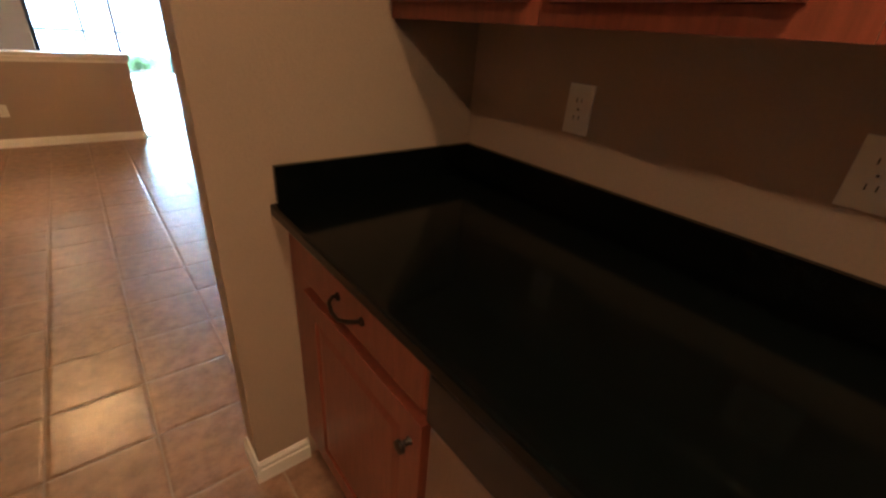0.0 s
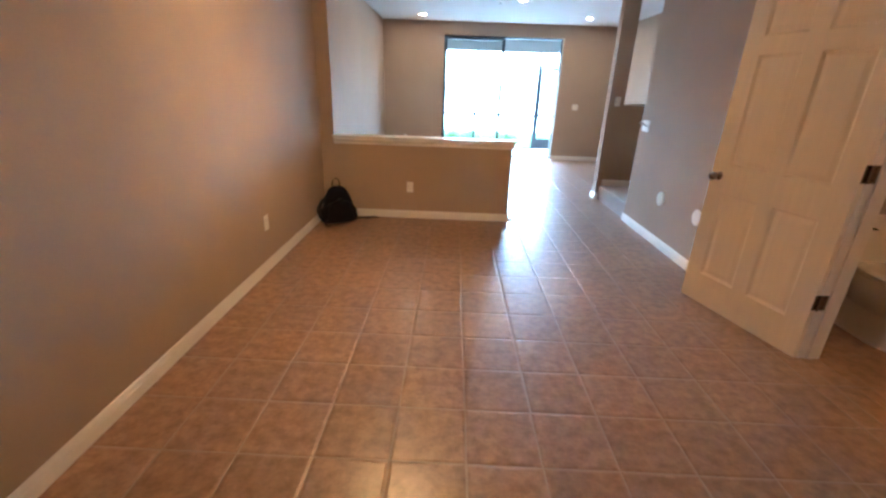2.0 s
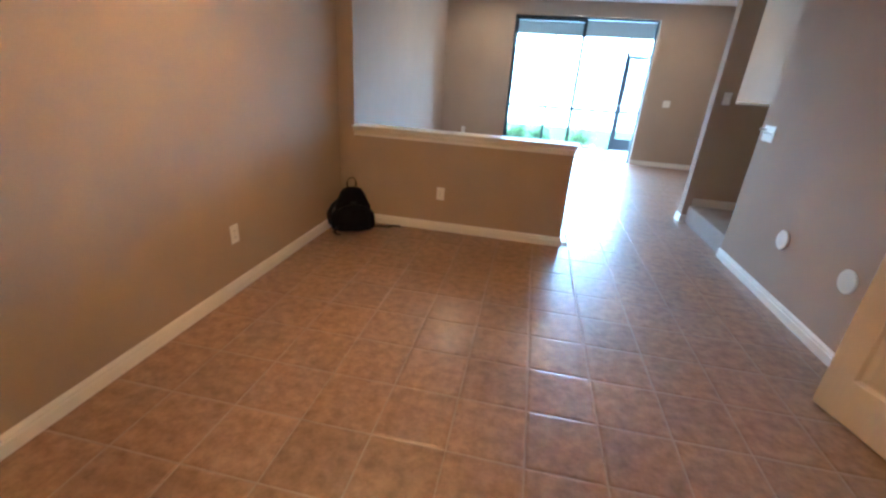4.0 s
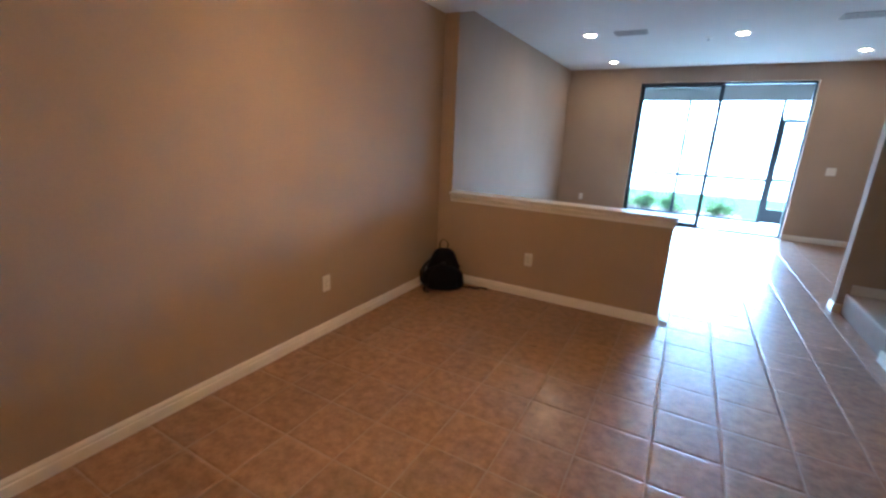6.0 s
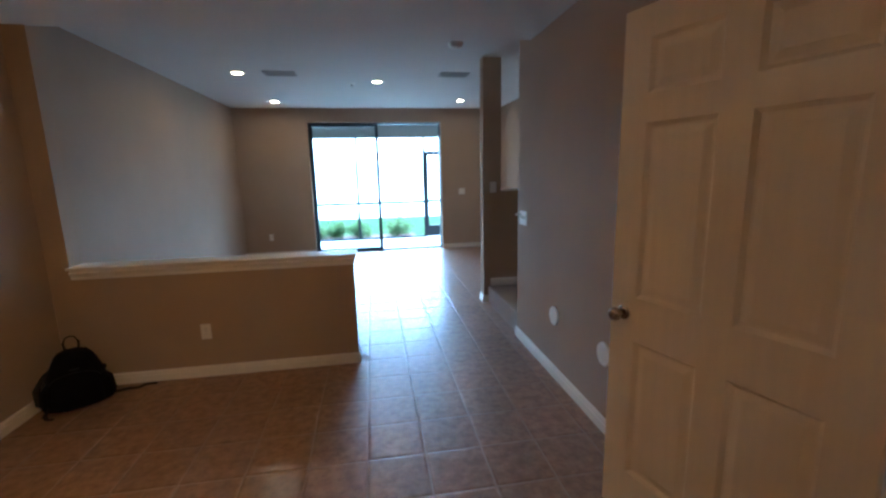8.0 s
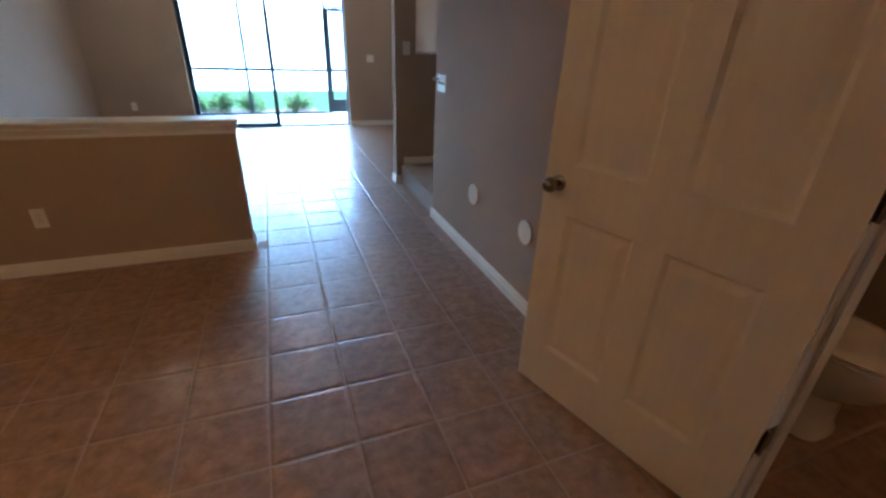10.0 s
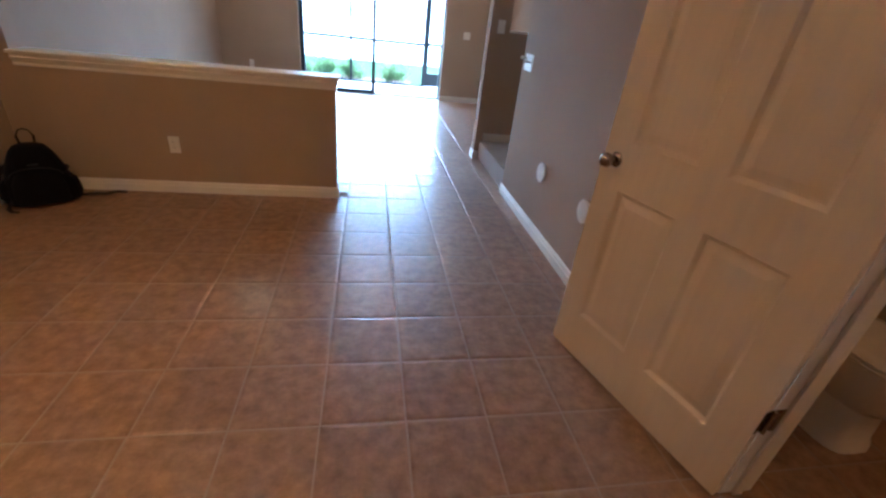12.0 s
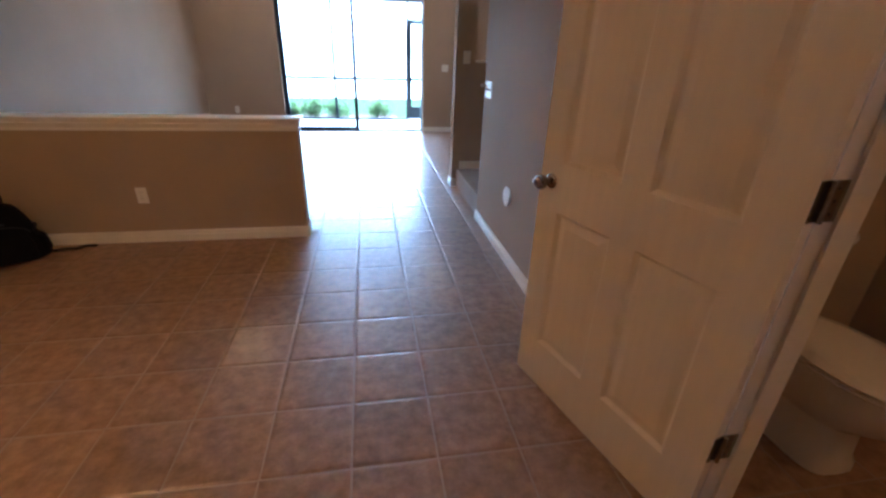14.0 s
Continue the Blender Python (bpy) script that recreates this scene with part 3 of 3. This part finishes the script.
def fill_drum(x, y, z, lens, r):
    """An added fill lamp: a short opaque drum under the ceiling with its lens set up inside."""
    c = thing("fill_lamp", "added white drum fill lamp under the ceiling, out of view", "ceiling light", pose(x, y, z), "drum downlights")
    part("housing", lathe([(r, -0.005), (r + 0.012, -0.005), (r + 0.012, -0.11), (r, -0.11), (r, -0.005)], 28), TRIM, c, smooth=True)
    part("lens", lathe([(0, 0.0), (r - 0.001, 0.0), (r - 0.001, -0.02), (0, -0.024)], 28), lens, c, smooth=True)
    return c


def can_light(x, y, z, lens, r=0.06):
    c = thing("recessed_light", "lit round recessed ceiling light with white trim", "ceiling light", pose(x, y, z), "recessed lights")
    part("trim_ring", lathe([(r, 0.0), (r + 0.028, 0.0), (r + 0.026, -0.006), (r + 0.004, -0.010), (r - 0.004, -0.003), (r, 0.0)], 28), TRIM, c, smooth=True)
    part("lens", lathe([(0, -0.002), (r - 0.006, -0.002), (r - 0.004, -0.0035), (0, -0.006)], 28), lens, c, smooth=True)
    return c


for x, y in ((-0.69, 8.0), (-0.71, 9.98), (0.89, 8.4), (2.28, 9.8)):
    can_light(x, y, ZL, CANLIGHT)
can_light(0.19, -0.35, ZD, KITCHENLIGHT, 0.060)
can_light(-0.56, -0.9, ZD, KITCHENLIGHT, 0.070)
# unseen lamp, added to brighten the bathroom door and the floor before it
fill_drum(1.45, 1.65, ZD, HALLFILL, 0.082)


def register(x, y, z):
    v = thing("ceiling_vent", "white metal ceiling air vent with slats", "air vent", pose(x, y, z), "ceiling vents")
    part("frame", boxes((-0.18, 0.18, -0.11, -0.085, -0.010, 0), (-0.18, 0.18, 0.085, 0.11, -0.010, 0), (-0.18, -0.155, -0.085, 0.085, -0.010, 0), (0.155, 0.18, -0.085, 0.085, -0.010, 0), bevel=0.002), VENTGREY, v)
    part("backing", boxes((-0.155, 0.155, -0.085, 0.085, -0.0015, 0)), SLOT, v)
    for k in range(9):
        y0 = -0.08 + k * 0.0185
        bm = boxes((-0.155, 0.155, y0, y0 + 0.0115, -0.008, -0.006))
        part("slat", bm, VENTGREY, v)
    return v


VENTGREY = mat("vent_metal", (0.34, 0.335, 0.325), 0.45, grain=0.03, grain_scale=30)
register(-0.23, 8.0, ZL)
register(1.80, 7.93, ZL)
sm = thing("smoke_detector", "round white smoke detector on the ceiling", "smoke detector", pose(1.58, 6.68, ZL))
part("base", lathe([(0.07, 0), (0.07, -0.012), (0.066, -0.014), (0, -0.014)], 28), PLATE, sm, smooth=True)
part("cover", lathe([(0.062, -0.014), (0.060, -0.030), (0.045, -0.042), (0, -0.045)], 28), PLATE, sm, smooth=True)
sp = thing("sprinkler_head", "small white ceiling sprinkler head", "sprinkler", pose(0.56, 8.52, ZL))
part("escutcheon", lathe([(0.045, 0), (0.043, -0.005), (0.02, -0.012), (0, -0.012)], 20), PLATE, sp, smooth=True)
part("deflector", lathe([(0, -0.012), (0.006, -0.012), (0.006, -0.032), (0.018, -0.034), (0.018, -0.036), (0, -0.036)], 14), NICKEL, sp, smooth=True)


# ---- plates ----
def outlet(m, label, gangs=1, kind="outlet"):
    """A plate in its own xz plane that faces -y."""
    w = 0.07 + 0.046 * (gangs - 1)
    o = thing("wall_outlet" if kind == "outlet" else "light_switch", label, "wall outlet" if kind == "outlet" else "light switch", m, "wall plates")
    part("plate", boxes((-w / 2, w / 2, -0.006, 0, -0.0575, 0.0575), bevel=0.002), PLATE, o)
    for g in range(gangs):
        x = (g - (gangs - 1) / 2) * 0.046
        if kind == "outlet":
            for z in (-0.02, 0.02):
                part("socket_face", boxes((x - 0.016, x + 0.016, -0.0075, -0.006, z - 0.014, z + 0.014)), PLATE, o)
                part("slots", boxes((x - 0.008, x - 0.006, -0.0082, -0.0074, z - 0.004, z + 0.006), (x + 0.006, x + 0.008, -0.0082, -0.0074, z - 0.004, z + 0.006)), SLOT, o)
        else:
            part("toggle", boxes((x - 0.005, x + 0.005, -0.018, -0.006, -0.006, 0.012), bevel=0.001), PLATE, o)
        part("screw", lathe([(0, 0.0065), (0.003, 0.0065), (0.003, 0.006), (0, 0.006)], 8, (x, 0, 0), pose(0, 0, 0, 90, 0, 0)), NICKEL, o)
    return o


outlet(pose(XL, 4.29, 0.375, 0, 0, 90), "white duplex wall outlet low on the dining wall")
outlet(pose(-0.518, YP, 0.352), "white duplex wall outlet on the half wall")
outlet(pose(XR, 2.20, 0.326, 0, 0, -90), "white duplex wall outlet beside the bathroom doorway")
outlet(pose(-1.11, YS, 0.36), "white duplex wall outlet on the living room end wall")
outlet(pose(2.47, YS, 1.10), "white double light switch beside the sliding door", 2, "switch")
outlet(pose(2.06, SW1, 1.30), "white light switch on the stair wall end", 1, "switch")
sw = outlet(pose(XR, 5.955, 1.085, 0, 0, -90), "white triple switch plate with a protruding knob near the stair corner", 3, "switch")
part("dimmer_knob", lathe([(0, 0.006), (0.008, 0.006), (0.007, 0.030), (0.012, 0.036), (0.012, 0.048), (0.009, 0.052), (0, 0.052)], 16, (-0.046, 0, 0.028), pose(0, 0, 0, 90, 0, 0)), PLATE, sw, smooth=True)
outlet(pose(XR2, 8.65, 1.48, 0, 0, -90), "white switch plate on the wall beyond the stairs", 1, "switch")
outlet(pose(KX, 0.50, 1.20, 0, 0, -90), "white duplex outlet above the black backsplash")
outlet(pose(KX, -0.075, 1.195, 0, 0, -90), "white double outlet above the black backsplash", 2)
for y, z in ((5.292, 0.455), (4.63, 0.458)):
    d = thing("round_cover_plate", "round white blank cover plate low on the wall", "cover plate", pose(XR, y, z, 0, -90, 0), "round cover plates")
    part("disc", lathe([(0.060, 0.0), (0.060, 0.006), (0.067, 0.007), (0.067, 0.013), (0.064, 0.016), (0.050, 0.017), (0, 0.0175)], 32), PLATE, d, smooth=True)


# ---- kitchen ----
CZ = 0.941
ct = thing("countertop", "polished black granite countertop with a low backsplash", "countertop")
part("slab", boxes((0.413, KX, -1.5, KY, CZ - 0.032, CZ), bevel=0.006), GRANITE, ct)
part("backsplash", boxes((KX - 0.02, KX, -1.5, KY - 0.02, CZ, CZ + 0.094), bevel=0.002), GRANITE, ct)
part("backsplash", boxes((0.43, KX, KY - 0.02, KY, CZ, CZ + 0.094), bevel=0.002), GRANITE, ct)


def pull(parent, y, z, x, half=0.05):
    pts = [(x, y - half, z), (x - 0.012, y - half, z + 0.004), (x - 0.026, y - half * 0.75, z + 0.002), (x - 0.032, y - half * 0.3, z - 0.006), (x - 0.032, y + half * 0.3, z - 0.006), (x - 0.026, y + half * 0.75, z + 0.002), (x - 0.012, y + half, z + 0.004), (x, y + half, z)]
    p = part("pull_handle", tube(pts, 0.0045, 8), IRON, parent, "dark iron arched pull", True)
    for s in (-1, 1):
        part("rosette", lathe([(0.010, 0.0), (0.009, 0.004), (0.004, 0.007), (0, 0.007)], 14, (x, y + s * half, z), pose(0, 0, 0, 0, -90, 0)), IRON, p, smooth=True)


def base_cabinet(y0, y1, filler=0.0):
    c = thing("base_cabinet", "stained maple base cabinet with a drawer and door", "cabinet", None, "kitchen cabinets")
    part("body", boxes((0.452, KX - 0.001, y0, y1, 0.10, CZ - 0.033), (0.512, KX - 0.001, y0, y1, 0.0, 0.10)), WOOD, c)
    a, b = y0 + 0.012, y1 - 0.012 - filler
    dr = part("drawer_front", boxes((0.432, 0.452, a, b, 0.790, 0.898), bevel=0.005), WOOD, c)
    pull(dr, (a + b) / 2, 0.846, 0.432)
    bm = panelled(b - a, 0.588, 0.02, [(0.06, b - a - 0.06, 0.06, 0.528)], 0.010, 0.006, 0.004, 0.03)
    bmesh.ops.transform(bm, matrix=pose(0.432, b, 0.165, 0, 0, -90), verts=bm.verts)
    d = part("door", bm, WOOD, c)
    part("knob", lathe([(0.009, 0), (0.006, 0.006), (0.006, 0.014), (0.014, 0.020), (0.013, 0.027), (0, 0.030)], 16, (0.432, a + 0.032, 0.690), pose(0, 0, 0, 0, -90, 0)), IRON, d, "dark iron round knob", True)
    return c


base_cabinet(0.248, KY - 0.001, 0.11)
base_cabinet(-1.0, -0.362)
dw = thing("dishwasher", "stainless dishwasher with a black control strip", "dishwasher")
part("body", boxes((0.455, KX - 0.002, -0.355, 0.242, 0.10, CZ - 0.036)), BLACKPLASTIC, dw)
part("door_front", boxes((0.424, 0.455, -0.353, 0.232, 0.13, 0.79), bevel=0.006), STEEL, dw)
part("control_strip", boxes((0.420, 0.455, -0.353, 0.240, 0.795, 0.902), bevel=0.006), BLACKPLASTIC, dw)
part("kick_panel", boxes((0.505, 0.53, -0.353, 0.240, 0.0, 0.10)), BLACKPLASTIC, dw)


def wall_cabinet(y0, y1, doors):
    c = thing("wall_cabinet", "stained maple wall cabinet with raised-panel doors", "cabinet", None, "kitchen cabinets")
    part("body", boxes((0.775, KX - 0.001, y0, y1, 1.385, 2.12)), WOOD, c)
    part("bottom_rail", boxes((0.757, 0.775, y0, y1, 1.364, 1.395)), WOOD, c)
    part("face_frame", boxes((0.757, 0.775, y0, y1, 1.395, 2.12)), WOOD, c)
    for a, b in doors:
        bm = panelled(b - a, 0.70, 0.02, [(0.06, b - a - 0.06, 0.06, 0.64)], 0.010, 0.006, 0.004, 0.03)
        bmesh.ops.transform(bm, matrix=pose(0.737, b, 1.40, 0, 0, -90), verts=bm.verts)
        part("door", bm, WOOD, c)
    return c


wall_cabinet(0.421, KY - 0.002, [(0.446, 0.86)])
wall_cabinet(-0.02, 0.420, [(0.05, 0.396)])
wall_cabinet(-0.75, -0.021, [(-0.38, -0.07), (-0.72, -0.40)])

# ---- toilet ----
to = thing("toilet", "white two-piece toilet with its lid closed", "toilet", pose(2.665, BY - 0.015, 0.004))
part("pedestal", loft([oval(0, -0.36, -0.004, 0.116, 0.225, 28, 4.0), oval(0, -0.36, 0.025, 0.114, 0.222, 28, 4.0), oval(0, -0.36, 0.06, 0.102, 0.212, 28, 3.6), oval(0, -0.36, 0.185, 0.096, 0.205, 28, 3.2)]), PORCELAIN, to, smooth=True)
part("bowl", loft([oval(0, -0.37, 0.175, 0.094, 0.195, 28, 3.0), oval(0, -0.39, 0.205, 0.112, 0.212, 28, 2.6), oval(0, -0.425, 0.25, 0.148, 0.240, 28, 2.3), oval(0, -0.445, 0.31, 0.168, 0.260, 28, 2.2), oval(0, -0.45, 0.375, 0.176, 0.269, 28, 2.2), oval(0, -0.45, 0.39, 0.173, 0.266, 28, 2.2)]), PORCELAIN, to, smooth=True)
part("bolt_cap", lathe([(0, 0.045), (0.010, 0.042), (0.015, 0.030), (0.016, 0.020), (0, 0.020)], 14, (-0.108, -0.30, -0.012)), PORCELAIN, to, smooth=True)
part("deck", boxes((-0.17, 0.17, -0.26, -0.02, 0.33, 0.395), bevel=0.02), PORCELAIN, to, smooth=True)
part("seat", loft([oval(0, -0.455, 0.392, 0.178, 0.272, 28, 2.2), oval(0, -0.455, 0.398, 0.182, 0.276, 28, 2.2), oval(0, -0.455, 0.408, 0.180, 0.274, 28, 2.2)]), PORCELAIN, to, smooth=True)
part("lid", loft([oval(0, -0.455, 0.411, 0.180, 0.274, 28, 2.2), oval(0, -0.455, 0.420, 0.182, 0.276, 28, 2.2), oval(0, -0.455, 0.430, 0.172, 0.266, 28, 2.2), oval(0, -0.455, 0.434, 0.13, 0.22, 28, 2.2)]), PORCELAIN, to, smooth=True)
part("tank", loft([oval(0, -0.11, 0.396, 0.185, 0.085, 32, 6), oval(0, -0.11, 0.42, 0.195, 0.090, 32, 6), oval(0, -0.11, 0.715, 0.205, 0.095, 32, 6)]), PORCELAIN, to, smooth=True)
part("tank_lid", loft([oval(0, -0.11, 0.716, 0.210, 0.100, 32, 6), oval(0, -0.11, 0.735, 0.214, 0.103, 32, 6), oval(0, -0.11, 0.748, 0.208, 0.098, 32, 6)]), PORCELAIN, to, smooth=True)
part("flush_lever", tube([(-0.15, -0.205, 0.665), (-0.15, -0.225, 0.665), (-0.10, -0.228, 0.660), (-0.07, -0.226, 0.655)], 0.006), NICKEL, to, smooth=True)
for s in (-1, 1):
    part("seat_hinge", boxes((s * 0.075 - 0.02, s * 0.075 + 0.02, -0.215, -0.185, 0.396, 0.425), bevel=0.004), PORCELAIN, to)

vl = thing("vanity_light", "brass bathroom wall light with lit frosted shades", "wall light", pose(BX, 2.3, 1.98))
part("back_plate", boxes((-0.025, 0, -0.26, 0.26, -0.045, 0.045), bevel=0.006), BRASSY, vl)
for k in (-0.17, 0.0, 0.17):
    part("arm", tube([(-0.02, k, 0), (-0.06, k, 0.012), (-0.09, k, -0.005), (-0.095, k, -0.02)], 0.006, 8), BRASSY, vl, smooth=True)
    part("shade", lathe([(0.026, 0.0), (0.040, -0.012), (0.048, -0.05), (0.060, -0.11), (0.056, -0.11), (0.044, -0.05), (0.034, -0.015), (0, -0.008)], 20, (-0.095, k, -0.015)), VANITYSHADE, vl, smooth=True)

# ---- backpack ----
bp = thing("backpack", "black nylon backpack standing in the corner on the floor", "backpack", pose(-1.265, 5.595, 0, 0, 0, 30))


def bag_ring(z, w, d0, d1, p=3.2):
    return oval(0, (d1 - d0) / 2 * 1.0, z, w, (d0 + d1) / 2, 36, p)


part("body", loft([bag_ring(0.0, 0.150, 0.08, 0.08), bag_ring(0.012, 0.170, 0.10, 0.09), bag_ring(0.07, 0.174, 0.105, 0.09), bag_ring(0.15, 0.163, 0.092, 0.088), bag_ring(0.22, 0.145, 0.08, 0.086), bag_ring(0.28, 0.124, 0.066, 0.084), bag_ring(0.33, 0.100, 0.05, 0.08), bag_ring(0.358, 0.076, 0.03, 0.072), bag_ring(0.370, 0.045, 0.01, 0.06)]), NYLON, bp, smooth=True)
part("front_pocket", loft([oval(0, -0.085, 0.018, 0.125, 0.045, 32, 3), oval(0, -0.093, 0.04, 0.135, 0.05, 32, 3), oval(0, -0.09, 0.14, 0.128, 0.046, 32, 3), oval(0, -0.075, 0.20, 0.105, 0.035, 32, 3), oval(0, -0.06, 0.222, 0.07, 0.022, 32, 3)]), NYLON, bp, smooth=True)
part("zipper", tube([(0.128 * math.cos(a), -0.075 - 0.012 * math.sin(a), 0.19 + 0.055 * math.sin(a)) for a in [i * math.pi / 12 for i in range(13)]], 0.004, 6), WEBBING, bp, smooth=True)
part("top_pocket", loft([oval(0, -0.046, 0.235, 0.098, 0.026, 32, 3), oval(0, -0.050, 0.25, 0.104, 0.030, 32, 3), oval(0, -0.034, 0.30, 0.092, 0.026, 32, 3), oval(0, -0.014, 0.338, 0.066, 0.018, 32, 3)]), NYLON, bp, smooth=True)
part("badge", boxes((-0.026, 0.026, -0.0835, -0.079, 0.258, 0.272), bevel=0.001), WEBBING, bp, "small dark rectangular badge")
for side in (-1, 1):
    part("side_pocket", loft([oval(side * 0.158, 0.0, 0.014, 0.026, 0.062, 24, 2.6), oval(side * 0.166, 0.0, 0.05, 0.034, 0.068, 24, 2.6), oval(side * 0.160, 0.0, 0.13, 0.030, 0.062, 24, 2.6), oval(side * 0.150, 0.0, 0.155, 0.020, 0.054, 24, 2.6)]), NYLON, bp, smooth=True)
    part("compression_strap", tube([(side * 0.148, 0.06, 0.21), (side * 0.156, 0.01, 0.205), (side * 0.132, -0.055, 0.195)], 0.009, 8, 0.3), WEBBING, bp, smooth=True)
part("haul_loop", tube([(-0.035, 0.055, 0.36), (-0.04, 0.055, 0.41), (-0.025, 0.055, 0.445), (0.0, 0.055, 0.455), (0.025, 0.055, 0.445), (0.04, 0.055, 0.41), (0.035, 0.055, 0.36)], 0.007, 8, 0.6), WEBBING, bp, smooth=True)
part("shoulder_strap", tube([(-0.10, 0.085, 0.26), (-0.165, 0.06, 0.21), (-0.205, 0.025, 0.14), (-0.200, -0.005, 0.06), (-0.155, -0.02, 0.02)], 0.024, 8, 0.35), WEBBING, bp, smooth=True)
part("side_strap", tube([(-0.15, -0.09, 0.05), (-0.175, -0.11, 0.012), (-0.16, -0.15, 0.006), (-0.13, -0.17, 0.006)], 0.013, 8, 0.3), WEBBING, bp, smooth=True)
part("loose_strap", tube([(0.145, 0.0, 0.035), (0.20, -0.005, 0.012), (0.26, -0.015, 0.014), (0.32, -0.03, 0.006), (0.37, -0.025, 0.014), (0.43, -0.04, 0.007)], 0.019, 8, 0.35), WEBBING, bp, smooth=True)

# ---- floor tiles ----
P, GX, GY, J = 0.305, 0.655, 3.70, 0.0050
floor = structure("floor", boxes((-1.75, 3.6, -2.8, 10.9, -0.14, -0.0024)), GROUT, "terracotta-brown ceramic tile floor with tan grout", "tile floor")


def tile_mesh(bm, x0, x1, y0, y1, edge=((0.0, -0.0030), (0.0012, -0.0022), (0.0092, -0.0004), (0.0138, 0.0))):
    rings = []
    for d, h in edge:
        rings.append([bm.verts.new((x, y, h)) for x, y in ((x0 + d, y0 + d), (x1 - d, y0 + d), (x1 - d, y1 - d), (x0 + d, y1 - d))])
    for a, b in zip(rings, rings[1:]):
        for k in range(4):
            bm.faces.new((a[k], a[(k + 1) % 4], b[(k + 1) % 4], b[k]))
    bm.faces.new(rings[-1])


regions = [(XL, 0.655, -2.6, YP), (0.655, XR, -2.6, YS), (XL2, 0.655, YPB, YS), (XR, XR2, SW1, YS), (XR + WT, BX, 1.8, BY)]
shared, rest, count = {}, bmesh.new(), 0
rnd = random.Random(4)


def floor_tile(x0, x1, y0, y1):
    global count
    w, d = round(x1 - x0, 4), round(y1 - y0, 4)
    if w < 0.02 or d < 0.02:
        return
    if 1.6 < y0 < 9.3 and x0 > XL - 0.01 and x1 < XR + 0.03 and count < 300 and min(w, d) > 0.2:
        if (w, d) not in shared:
            bm = bmesh.new()
            tile_mesh(bm, -w / 2, w / 2, -d / 2, d / 2)
            shared[(w, d)] = mesh_of("tile", bm, TILE)
        ob = new("tile", shared[(w, d)])
        ob.parent = floor
        ob.matrix_basis = pose((x0 + x1) / 2, (y0 + y1) / 2, rnd.uniform(-0.0002, 0.0002), rnd.gauss(0, 0.10), rnd.gauss(0, 0.10))
        count += 1
    else:
        tile_mesh(rest, x0, x1, y0, y1)


for i in range(-10, 12):
    for k in range(-22, 24):
        cx0, cx1, cy0, cy1 = GX + i * P + J / 2, GX + (i + 1) * P - J / 2, GY + k * P + J / 2, GY + (k + 1) * P - J / 2
        for a0, a1, b0, b1 in regions:
            x0, x1, y0, y1 = max(cx0, a0), min(cx1, a1), max(cy0, b0), min(cy1, b1)
            if a1 == XR and cx0 < XR and SW1 < cy1:
                x1 = cx1
            if a0 == XR and cx0 < XR:
                continue
            if x1 > x0 and y1 > y0 and not (x0 > KX and y1 < KY):
                floor_tile(x0, x1, y0, y1)
# tiles in the doorway of the bathroom
for k in range(-22, 24):
    y0, y1 = max(GY + k * P + J / 2, DN), min(GY + (k + 1) * P - J / 2, DF)
    if y1 - y0 > 0.02:
        tile_mesh(rest, XR + 0.004, XR + WT - 0.004, y0, y1)
tagged(part("far_tiles", rest, TILE, floor), kind="stuff")
